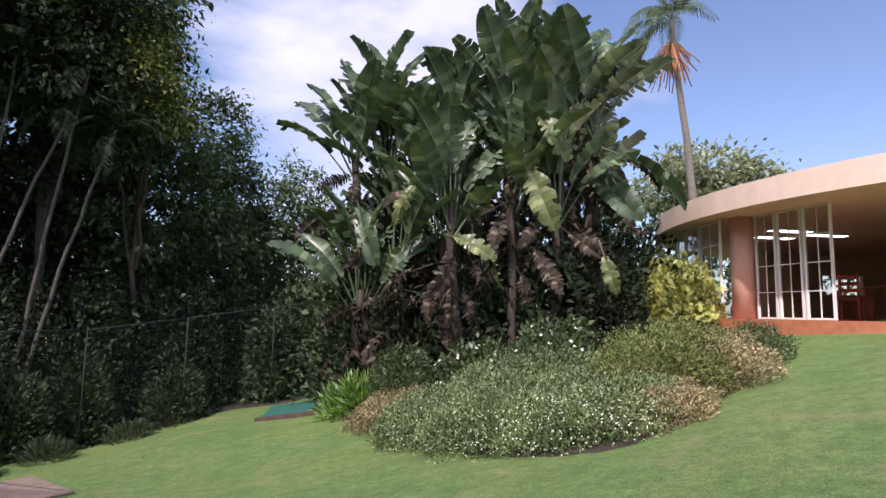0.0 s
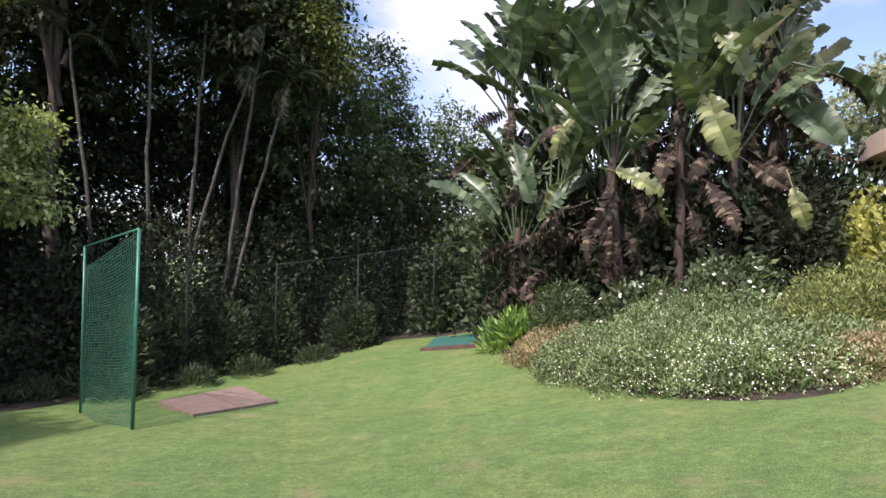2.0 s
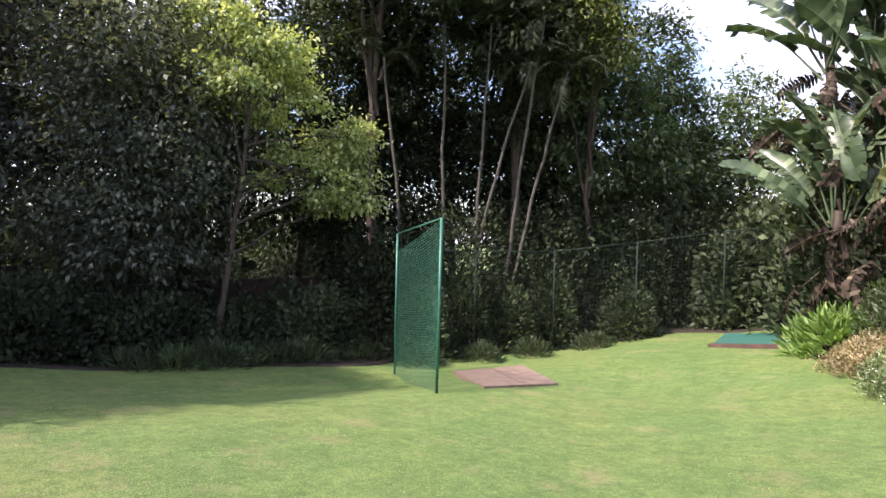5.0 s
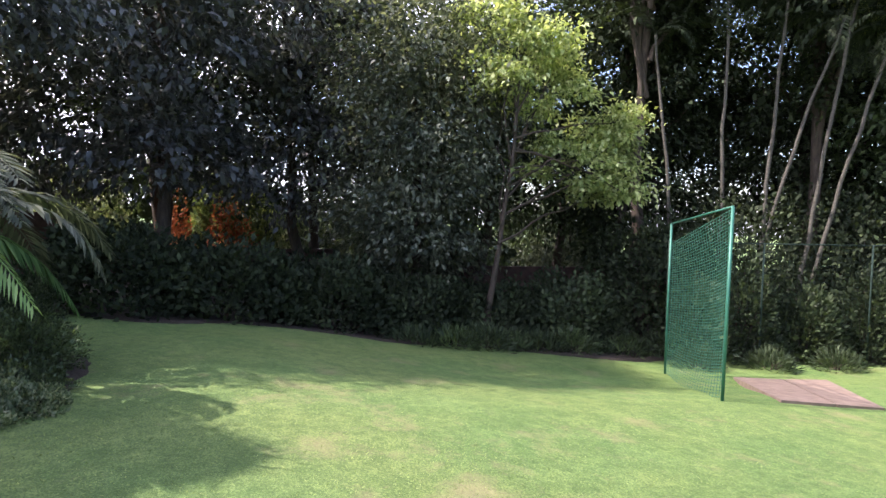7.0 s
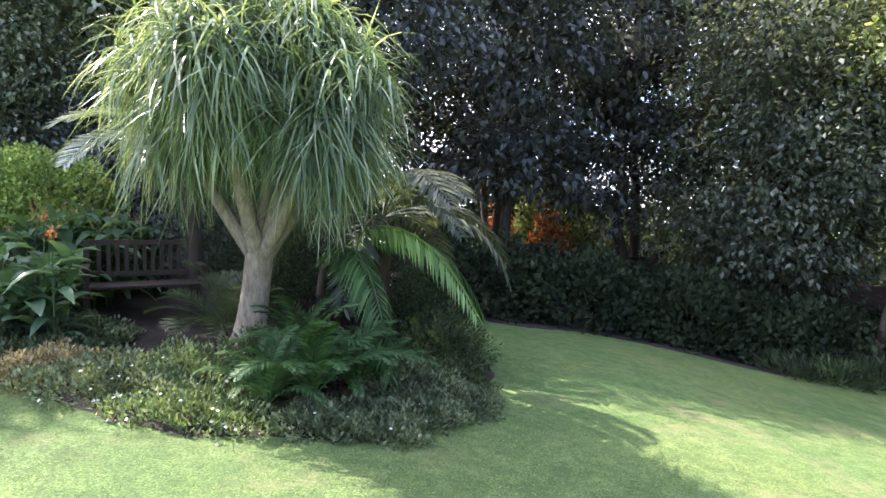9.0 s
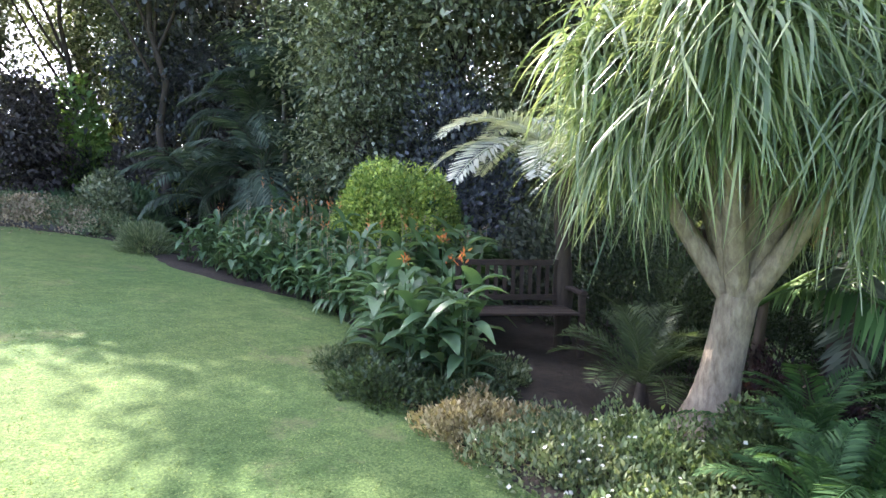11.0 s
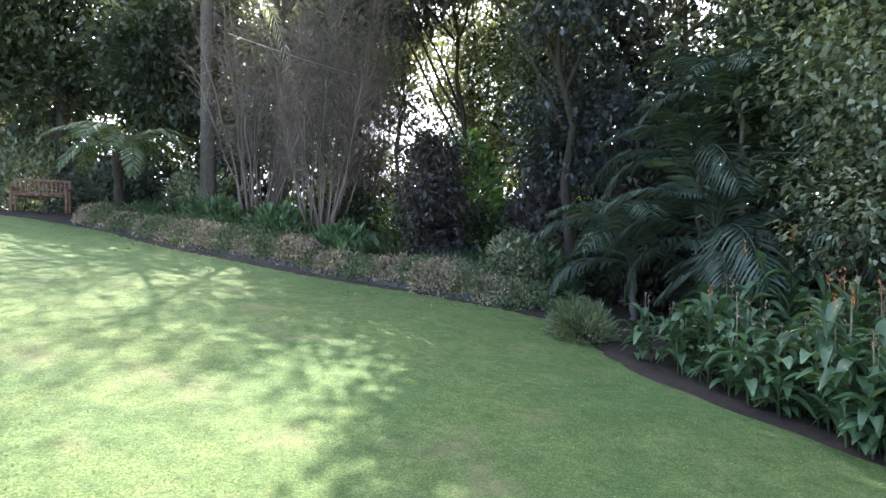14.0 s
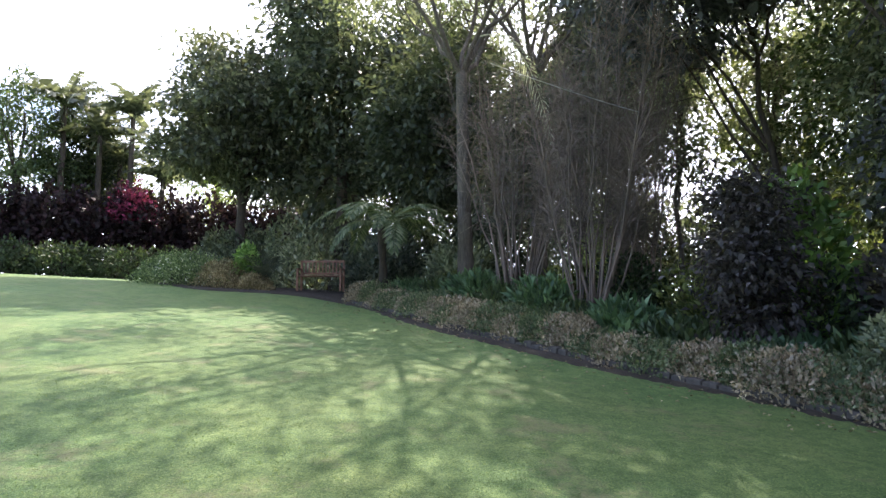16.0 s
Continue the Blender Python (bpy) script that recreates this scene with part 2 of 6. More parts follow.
M_SPECKLE = leaf_mat("pale_small_leaf", (0.11, 0.155, 0.085), (0.21, 0.26, 0.15), (0.46, 0.51, 0.38), 0.4, 0.4)
# green leaf darkened so the wood's deep shade is put into its colour
M_SHADELEAF = leaf_mat("shade_darkened_leaf", (0.017, 0.029, 0.014), (0.029, 0.047, 0.021), (0.05, 0.078, 0.032), 0.75, 0.25)
M_DARKBARK = bark_mat("dark_bark", (0.025, 0.018, 0.014), (0.08, 0.06, 0.045))
M_PALMBARK = bark_mat("ringed_bark", (0.09, 0.08, 0.065), (0.20, 0.18, 0.155), 5, (1, 1, 9))
M_SLIMBARK = bark_mat("slender_stem_bark", (0.035, 0.033, 0.027), (0.10, 0.093, 0.078), 5, (1, 1, 9))
M_PONYBARK = bark_mat("fissured_bark", (0.15, 0.115, 0.09), (0.38, 0.32, 0.25), 14, (2, 2, 0.8), 1.0)
M_TEAL = plain_mat("green_paint", (0.03, 0.14, 0.10), 0.45, 0.2)
M_NET = plain_mat("green_net", (0.025, 0.13, 0.09), 0.7)
M_DKGREEN = plain_mat("dark_green_wire", (0.008, 0.024, 0.018), 0.9)
M_PINK = plain_mat("salmon_render", (0.62, 0.36, 0.27), 0.8, 0, 0.08, 3)
M_FASCIA = plain_mat("cream_render", (0.72, 0.55, 0.44), 0.8, 0, 0.06, 3)
M_TERRA = plain_mat("terracotta", (0.45, 0.16, 0.08), 0.6, 0, 0.2, 5)
M_WHITE = plain_mat("white_paint", (0.78, 0.77, 0.75), 0.4, 0, 0.04)
M_REDWOOD = plain_mat("red_wood", (0.24, 0.035, 0.02), 0.35, 0, 0.25)
M_OLDWOOD = bark_mat("weathered_wood", (0.15, 0.075, 0.05), (0.32, 0.18, 0.125), 9, (1, 6, 6), 0.4)
M_DARKWOOD = bark_mat("dark_wood", (0.02, 0.014, 0.011), (0.06, 0.04, 0.03), 9, (1, 6, 6), 0.4)
M_PAVING = bark_mat("worn_paving", (0.14, 0.10, 0.08), (0.27, 0.20, 0.165), 5, (1, 1, 1), 0.4)
M_WALL = bark_mat("brown_wall", (0.05, 0.03, 0.025), (0.12, 0.07, 0.055), 4, (1, 1, 1), 0.4)
M_CABLE = plain_mat("cable", (0.5, 0.48, 0.45), 0.5)
M_STONE = bark_mat("edging_stone", (0.04, 0.035, 0.03), (0.13, 0.115, 0.10), 7, (1, 1, 1), 0.8)


def lamp_mat():
    m, nt, bs = nodes_of("lamp_diffuser")
    bs.inputs["Emission Color"].default_value = (1, 0.97, 0.9, 1)
    bs.inputs["Emission Strength"].default_value = 4
    return m


M_LAMP = lamp_mat()


def glass_mat():
    m, nt, bs = nodes_of("window_glass")
    bs.inputs["Base Color"].default_value = (0.8, 0.85, 0.84, 1)
    bs.inputs["Roughness"].default_value = 0.02
    bs.inputs["Transmission Weight"].default_value = 1.0
    bs.inputs["IOR"].default_value = 1.45
    return m


M_GLASS = glass_mat()


# ---- builders ----
def quads(name, v, f, mat, parent=None, label="", smooth_faces=False, kind=""):
    """One mesh from arrays: v n x 3 corners, f m x 4 (or m x 3)."""
    me = bpy.data.meshes.new(name)
    v, f = np.asarray(v, np.float32), np.asarray(f, np.int32)
    k = f.shape[1]
    me.vertices.add(len(v))
    me.vertices.foreach_set("co", v.ravel())
    me.loops.add(f.size)
    me.loops.foreach_set("vertex_index", f.ravel())
    me.polygons.add(len(f))
    me.polygons.foreach_set("loop_start", np.arange(0, f.size, k, dtype=np.int32))
    me.update(calc_edges=True)
    if smooth_faces:
        me.shade_smooth()
    me.materials.append(mat)
    ob = new(name, me)
    ob.parent = parent
    return tagged(ob, label, "", "", kind)


def part(name, bm, material, parent=None, label="", smooth_faces=False):
    me = bpy.data.meshes.new(name)
    bmesh.ops.recalc_face_normals(bm, faces=bm.faces)
    bm.to_mesh(me)
    bm.free()
    if smooth_faces:
        me.shade_smooth()
    me.materials.append(material)
    ob = new(name, me)
    ob.parent = parent
    return tagged(ob, label)


def thing(name, m, label, category, group=""):
    ob = new(name)
    ob.empty_display_size = 0.2
    ob.matrix_world = m
    return tagged(ob, label, category, group)


def again(ob, parent, m):
    """Another part on the same mesh."""
    o = new(ob.name.split(".")[0], ob.data)
    o.parent = parent
    o.matrix_basis = m
    return o


def box(bm, x0, x1, y0, y1, z0, z1, m=None, bevel=0.0):
    r = bmesh.ops.create_cube(bm, size=1, matrix=Matrix.LocRotScale(((x0 + x1) / 2, (y0 + y1) / 2, (z0 + z1) / 2), None, (x1 - x0, y1 - y0, z1 - z0)))
    if bevel:
        es = list({e for v in r["verts"] for e in v.link_edges})
        g = bmesh.ops.bevel(bm, geom=es, offset=bevel, segments=2, affect="EDGES", profile=0.5)
        vs = list({v for f in g["faces"] for v in f.verts} | {v for v in r["verts"] if v.is_valid})
    else:
        vs = r["verts"]
    if m is not None:
        bmesh.ops.transform(bm, matrix=m, verts=vs)


def tube_arrays(pts, radii, sides=8):
    pts = np.asarray(pts, float)
    n = len(pts)
    d = np.gradient(pts, axis=0)
    d /= np.linalg.norm(d, axis=1)[:, None] + 1e-9
    ref = np.where(np.abs(d[:, 2:3]) < 0.9, np.array([[0, 0, 1.0]]), np.array([[1.0, 0, 0]]))
    a = np.cross(d, ref)
    for i in range(1, n):
        a[i] = a[i - 1] - d[i] * np.dot(a[i - 1], d[i])
    a /= np.linalg.norm(a, axis=1)[:, None] + 1e-9
    b = np.cross(d, a)
    th = np.linspace(0, 2 * np.pi, sides, endpoint=False)
    rad = np.asarray(radii, float)[:, None, None]
    v = pts[:, None, :] + rad * (a[:, None, :] * np.cos(th)[None, :, None] + b[:, None, :] * np.sin(th)[None, :, None])
    i, j = np.meshgrid(np.arange(n - 1), np.arange(sides), indexing="ij")
    j2 = (j + 1) % sides
    f = np.stack([i * sides + j, i * sides + j2, (i + 1) * sides + j2, (i + 1) * sides + j], -1).reshape(-1, 4)
    cap = np.array([[(n - 1) * sides + c for c in (0, 1 * sides // 4, 2 * sides // 4, 3 * sides // 4)]])
    return v.reshape(-1, 3), np.vstack([f, cap])


def join(arrays):
    vs, fs, k = [], [], 0
    for v, f in arrays:
        vs.append(v)
        fs.append(f + k)
        k += len(v)
    return np.vstack(vs), np.vstack(fs)


def tube(name, pts, radii, mat, parent=None, label="", sides=8):
    return quads(name, *tube_arrays(pts, radii, sides), mat, parent, label, True)


def leaf_arrays(p, d, nrm, length, width, fold=0.18, droop=0.12):
    """Folded four-cornered leaves at p, pointing along d."""
    d = d / (np.linalg.norm(d, axis=1)[:, None] + 1e-9)
    s = np.cross(d, nrm)
    s /= np.linalg.norm(s, axis=1)[:, None] + 1e-9
    u = np.cross(s, d)
    L, W = np.broadcast_to(length, len(p))[:, None], np.broadcast_to(width, len(p))[:, None]
    mid = p + d * L * 0.45
    tip = p + d * L - u * L * droop
    v = np.stack([p, mid + s * W / 2 + u * W * fold, tip, mid - s * W / 2 + u * W * fold], 1).reshape(-1, 3)
    k = np.arange(len(p))[:, None] * 4
    return v, k + np.array([[0, 1, 2, 3]])


def unit(n, g=None):
    v = (g or rng).normal(size=(n, 3))
    return v / np.linalg.norm(v, axis=1)[:, None]


def crown_arrays(blobs, n, L, W, clump=0.35, per=26, hang=0.3, g=None):
    """Leaves in clumps in the outer part of the blobs (cx, cy, cz, rx, ry, rz)."""
    g = g or rng
    blobs = np.asarray(blobs, float)
    vol = (blobs[:, 3] * blobs[:, 4] * blobs[:, 5]) ** (2 / 3)
    nc = max(3, n // per)
    which = g.choice(len(blobs), nc, p=vol / vol.sum())
    u = unit(nc, g)
    r = g.uniform(0.25, 1.0, nc) ** 0.45
    wob = 1 + 0.16 * np.sin(u[:, 0] * 5 + which) * np.cos(u[:, 1] * 6 + 2 * which) + 0.1 * np.sin(u[:, 2] * 9)
    c = blobs[which, :3] + u * blobs[which, 3:] * (r * wob)[:, None]
    k = g.integers(0, nc, n)
    p = c[k] + g.normal(size=(n, 3)) * clump * np.array([1, 1, 0.6]) * g.uniform(0.5, 1.3, n)[:, None]
    out = u[k] * 0.7 + unit(n, g) * 0.8 + np.array([0, 0, -hang])
    nrm = unit(n, g) * 0.7 + np.array([0, 0, 1.0])
    sz = g.uniform(0.6, 1.25, n)
    return leaf_arrays(p, out, nrm, L * sz, W * sz)


def bent(a, b, n=7, sag=0.0, wob=0.0, g=None):
    g = g or rng
    a, b = np.asarray(a, float), np.asarray(b, float)
    t = np.linspace(0, 1, n)[:, None]
    p = a + (b - a) * t
    p[:, 2] += sag * 4 * t[:, 0] * (1 - t[:, 0])
    w = g.normal(size=(n, 3)) * wob
    w[0] = 0
    return p + w


def tree(name, x, y, blobs, leaf, n, L=0.22, W=0.1, bark=None, r=0.16, top=None, limbs=5, lean=(0, 0), label="", category="tree", clump=0.35, group="", seed=0, per=26, sink=0.05, dense=0.0):
    """blobs: (dx, dy, z above the foot, rx, ry, rz)."""
    g = np.random.default_rng(seed + 11)
    z = gz(x, y) - sink
    t = thing(name, Matrix.Translation((x, y, z)), label, category, group)
    top = top or max(b[2] for b in blobs)
    bark = bark or M_DARKBARK
    head = np.array([lean[0], lean[1], top])
    k = np.linspace(0, 1, 9)
    pts = np.outer(k, head) + g.normal(size=(9, 3)) * 0.05 * top / 6 * (k[:, None] > 0)
    tube("trunk", pts, r * (1 - 0.72 * k) * (1 + 0.7 * np.exp(-k * 14)), bark, t, sides=9)
    for i in range(limbs):
        q = g.uniform(0.35, 0.85)
        b = blobs[g.integers(0, len(blobs))]
        end = np.array(b[:3]) + unit(1, g)[0] * np.array(b[3:]) * 0.6
        a = head * q
        m = tube_arrays(bent(a, end, 7, 0.1 * top / 6, 0.05, g), r * 0.42 * np.linspace(1, 0.25, 7), 6)
        side = []
        for j in range(3):
            st = bent(a, end, 7, 0.1 * top / 6)[3 + j]
            side.append(tube_arrays(bent(st, st + unit(1, g)[0] * np.array(b[3:]) * 0.55, 4, 0.05, 0.03, g), r * 0.16 * np.linspace(1, 0.3, 4), 5))
        quads("limb", *join([m] + side), bark, t, smooth_faces=True)
    foliage = crown_arrays(blobs, n, L, W, clump, per, g=g)
    if dense:
        core = np.asarray(blobs, float) * np.array([1, 1, 1, 0.55, 0.55, 0.6])
        foliage = join([foliage, crown_arrays(core, int(n * dense * 3), L * 1.5, W * 1.7, clump, 12, g=g)])
    quads("crown", *foliage, leaf, t)
    return t


def mound(name, x, y, rx, ry, h, leaf, n, L, W, label="", category="shrub", turn=0, flowers=0, petal=None, fs=0.03, rough=0.12, base=0.0, group="", seed=0, square=1.0, tuft=0):
    """A shrub: leaves in a shell over a lumpy dome, stems beneath."""
    g = np.random.default_rng(seed + 31)
    if h > 1.2 and leaf is not M_CLIPPED:
        n, L, W = int(n * 0.72), L * 1.15, W * 1.15
    m = Matrix.Translation((x, y, gz(x, y) - 0.02)) @ pose(0, 0, 0, 0, 0, turn)
    t = thing(name, m, label, category, group)
    c, s = math.cos(radians(turn)), math.sin(radians(turn))

    def dome(k, depth):
        th = g.uniform(0, 2 * np.pi, k)
        ce = g.uniform(0, 1, k) ** 0.8
        se = np.sqrt(1 - ce ** 2) ** square
        q = 1 - depth * g.uniform(0, 1, k) ** 2
        lump = 1 + rough * (np.sin(th * 3 + seed) * np.cos(ce * 5 + seed) + 0.6 * np.sin(th * 7 + ce * 9 + seed * 2))
        px, py, pz = rx * se * np.cos(th) * q * lump, ry * se * np.sin(th) * q * lump, h * ce * q * lump
        nr = np.stack([np.cos(th) * se / rx, np.sin(th) * se / ry, ce / h + 0.2], 1)
        nr /= np.linalg.norm(nr, axis=1)[:, None]
        dz = ground_z(x + px * c - py * s, y + px * s + py * c) - gz(x, y)
        return np.stack([px, py, pz + base + dz], 1), nr

    p, nr = dome(n, 0.45)
    p += g.normal(size=p.shape) * min(rx, ry) * 0.03
    sz = g.uniform(0.6, 1.3, n)
    d = nr * (0.9 + tuft) + unit(n, g) * 0.8 + np.array([0, 0, 0.25])
    quads("foliage", *leaf_arrays(p, d, nr + unit(n, g) * 0.6, L * sz, W * sz), leaf, t)
    stems = []
    for i in range(7):
        e, _ = dome(1, 0.3)
        stems.append(tube_arrays(bent((e[0, 0] * 0.15, e[0, 1] * 0.15, -0.02), e[0] * 0.85, 5, 0.05, 0.01, g), np.linspace(0.016, 0.005, 5), 5))
    quads("woody_base", *join(stems), M_DARKBARK, t, smooth_faces=True)
    if flowers:
        p, nr = dome(flowers, 0.0)
        p = p + nr * 0.03
        d = np.cross(nr, unit(flowers, g))
        a = leaf_arrays(p - d * fs / 2, d, nr, fs, fs, 0.0, 0.0)
        quads("flowers", *a, petal or M_WHITEPETAL, t, kind="stuff")
    return t


def frond_arrays(length=1.6, arch=0.9, leaflets=26, lw=0.035, ll=0.42, rise=0.6, droop=0.35, g=None, vee=0.3):
    """A feather frond along +x from the origin, rising then falling."""
    g = g or rng
    t = np.linspace(0, 1, 12)
    sp = np.stack([length * (t - 0.12 * t ** 3), 0 * t, rise * length * t - arch * length * t ** 2.2], 1)
    out = [tube_arrays(sp, 0.014 * length / 1.6 * (1 - 0.8 * t), 5)]
    k = np.linspace(0.12, 0.99, leaflets)
    base = np.stack([np.interp(k, t, sp[:, i]) for i in range(3)], 1)
    tan = np.stack([np.interp(k, t, np.gradient(sp[:, i])) for i in range(3)], 1)
    tan /= np.linalg.norm(tan, axis=1)[:, None]
    size = ll * np.sin(np.pi * (0.12 + 0.84 * k)) ** 0.6
    for side in (-1, 1):
        d = tan * 0.75 + np.array([[0, side, 0]]) + np.array([[0, 0, vee - droop]]) + g.normal(size=(leaflets, 3)) * 0.07
        nrm = np.cross(tan, np.array([[0, side * 1.0, 0]])) * side
        nrm = np.where(nrm[:, 2:3] < 0, -nrm, nrm)
        d /= np.linalg.norm(d, axis=1)[:, None]
        m = base + d * size[:, None] * 0.5
        s = tan * lw / 2
        tip = base + d * size[:, None] + np.array([0, 0, -droop]) * size[:, None] * 0.6
        v = np.stack([base - s * 0.6, m - s, tip, m + s], 1).reshape(-1, 3)
        out.append((v, np.arange(leaflets)[:, None] * 4 + np.array([[0, 1, 2, 3]])))
    return join(out)


def ring_fronds(t, src, count, z, g, lo=-20, hi=50, size=(0.85, 1.1), at=(0, 0), name="frond"):
    for i in range(count):
        m = Matrix.Translation((at[0], at[1], z)) @ pose(0, 0, 0, 0, 0, 360 * i / count + g.uniform(-14, 14)) @ pose(0, 0, 0, g.uniform(-12, 12), -g.uniform(lo, hi), 0)
        s = g.uniform(*size)
        again(src, t, m @ Matrix.Diagonal((s, s, s, 1)))


def hidden_source(name, arrays, mat, t, m=None):
    ob = quads(name, *arrays, mat, t)
    if m is not None:
        ob.matrix_basis = m
    return ob


def palm(name, x, y, h, leaf, frond, count=14, r=0.11, lean=(0, 0), label="", category="palm", group="", seed=0, bark=None, lo=-30, hi=55, z0=None, skirt=0):
    g = np.random.default_rng(seed + 5)
    t = thing(name, Matrix.Translation((x, y, (gz(x, y) if z0 is None else z0) - 0.05)), label, category, group)
    k = np.linspace(0, 1, 14)
    pts = np.stack([lean[0] * k ** 1.3, lean[1] * k ** 1.3, h * k], 1) + g.normal(size=(14, 3)) * 0.02
    tube("trunk", pts, r * (1 - 0.45 * k) * (1 + 0.5 * np.exp(-k * 18)), bark or M_PALMBARK, t, sides=10)
    src = hidden_source("frond", frond, leaf, t, Matrix.Translation(pts[-1]) @ pose(0, 0, 0, 0, -20, g.uniform(0, 360)))
    for i in range(count - 1):
        m = Matrix.Translation(pts[-1] + np.array([0, 0, g.uniform(-0.15, 0.1)])) @ pose(0, 0, 0, 0, 0, 360 * i / count + g.uniform(-15, 15)) @ pose(0, 0, 0, g.uniform(-15, 15), -g.uniform(lo, hi), 0)
        s = g.uniform(0.85, 1.12)
        again(src, t, m @ Matrix.Diagonal((s, s, s, 1)))
    return t


def outline(ctrl, n=120):
    """A closed smooth line through a few control points."""
    c = np.asarray(ctrl, float)
    m = len(c)
    t = np.linspace(0, m, n, endpoint=False)
    i = t.astype(int)
    u = (t - i)[:, None]
    p0, p1, p2, p3 = c[(i - 1) % m], c[i % m], c[(i + 1) % m], c[(i + 2) % m]
    return 0.5 * (2 * p1 + (p2 - p0) * u + (2 * p0 - 5 * p1 + 4 * p2 - p3) * u ** 2 + (3 * p1 - p0 - 3 * p2 + p3) * u ** 3)


def inside(px, py, poly):
    x, y = poly[:, 0], poly[:, 1]
    x2, y2 = np.roll(x, -1), np.roll(y, -1)
    px, py = np.asarray(px)[:, None], np.asarray(py)[:, None]
    cr = ((y > py) != (y2 > py)) & (px < (x2 - x) * (py - y) / (y2 - y + 1e-12) + x)
    return cr.sum(1) % 2 == 1


def soil_bed(name, ctrl, label, lift=0.03, mat=None, step=0.14):
    """Bare soil inside a smooth outline, lying on the ground."""
    o = outline(ctrl, 400)
    xs, ys = np.arange(o[:, 0].min() - step, o[:, 0].max() + step, step), np.arange(o[:, 1].min() - step, o[:, 1].max() + step, step)
    X, Y = np.meshgrid(xs, ys, indexing="ij")
    i, j = np.meshgrid(np.arange(len(xs) - 1), np.arange(len(ys) - 1), indexing="ij")
    keep = inside((X[:-1, :-1] + step / 2).ravel(), (Y[:-1, :-1] + step / 2).ravel(), o)
    n = len(ys)
    f = np.stack([i * n + j, (i + 1) * n + j, (i + 1) * n + j + 1, i * n + j + 1], -1).reshape(-1, 4)[keep]
    count = np.bincount(f.ravel(), minlength=X.size)
    x, y = X.ravel().copy(), Y.ravel().copy()
    rim = np.where((count > 0) & (count < 4))[0]
    near = np.argmin((x[rim][:, None] - o[None, :, 0]) ** 2 + (y[rim][:, None] - o[None, :, 1]) ** 2, 1)
    x[rim], y[rim] = o[near, 0], o[near, 1]
    up = np.full(X.size, lift)
    up[rim] = -0.03
    z = ground_z(x, y) + up + 0.012 * np.sin(x * 9) * np.cos(y * 7)
    use = np.unique(f)
    back = np.zeros(X.size, int)
    back[use] = np.arange(len(use))
    ob = quads(name, np.stack([x, y, z], 1)[use], back[f], mat or M_SOIL, None, label, True, "structure")
    return ob, o


# ---- ground ----
def ground():
    a = np.concatenate([[-3000, -900, -300, -120, -70], np.arange(-48, 32.01, 0.4), [45, 70, 120, 300, 900, 3000]])
    b = np.concatenate([[-3000, -900, -300, -120, -80], np.arange(-56, 40.01, 0.4), [60, 120, 300, 900, 3000]])
    X, Y = np.meshgrid(a, b, indexing="ij")
    Z = ground_z(X, Y)
    Z = Z + 0.012 * np.sin(X * 1.9 + 0.7 * Y) * np.cos(Y * 1.3)
    i, j = np.meshgrid(np.arange(len(a) - 1), np.arange(len(b) - 1), indexing="ij")
    n = len(b)
    f = np.stack([i * n + j, (i + 1) * n + j, (i + 1) * n + j + 1, i * n + j + 1], -1).reshape(-1, 4)
    quads("ground", np.stack([X, Y, Z], -1).reshape(-1, 3), f, M_LAWN, None, "mown green lawn on sloping ground with dry patches", True, "structure")


ground()

# ---- beds ----
BED_FLOWER = [(-2.3, 12.5), (-1.37, 10.6), (-0.3, 8.5), (0.53, 7.3), (1.35, 6.55), (2.1, 6.4), (2.9, 7.1), (3.9, 8.1), (5.1, 9.6), (5.9, 11.0), (6.2, 13.5), (5.0, 17.5), (0.5, 18.0), (-3.2, 16.0)]
BED_ISLAND = [(-4.7, -4.75), (-4.3, -3.6), (-4.55, -2.7), (-5.1, -2.05), (-6.3, -1.35), (-8.2, -1.5), (-9.6, -3.2), (-9.4, -6.0), (-7.0, -6.6), (-5.6, -5.9)]
BED_LONG = [(-5.4, -5.9), (-6.3, -6.6), (-7.0, -7.6), (-7.1, -9.2), (-7.2, -10.8), (-8.0, -12.6), (-7.0, -14.3), (-5.2, -16.7), (-3.6, -19.6), (-1.2, -24.0), (2.6, -25.3), (3.8, -29.5), (-2, -33), (-14, -30), (-20, -18), (-15, -6), (-10, -4.6)]
bed_flower, O_FLOWER = soil_bed("flower_bed_soil", BED_FLOWER, "dark soil of the flower bed on the rising lawn")
bed_island, O_ISLAND = soil_bed("island_bed_soil", BED_ISLAND, "dark soil under the ponytail palm")
bed_long, O_LONG = soil_bed("border_soil", BED_LONG, "dark soil of the long curving border")
BED_WEST = [(-11.4, -1.6), (-11.6, 0.6), (-11.3, 3.2), (-11.6, 5.4), (-10.4, 8.0), (-10.2, 10.5), (-8.6, 13.6), (-6.4, 16.2), (-3.6, 17.6), (-6, 30), (-30, 22), (-32, -4), (-16, -5)]
bed_west, O_WEST = soil_bed("woodland_soil", BED_WEST, "dark shaded soil under the tall trees")

# ---- house ----
HX, HY, FLOOR, SOFFIT = 14.9, 14.5, 1.45, 3.80


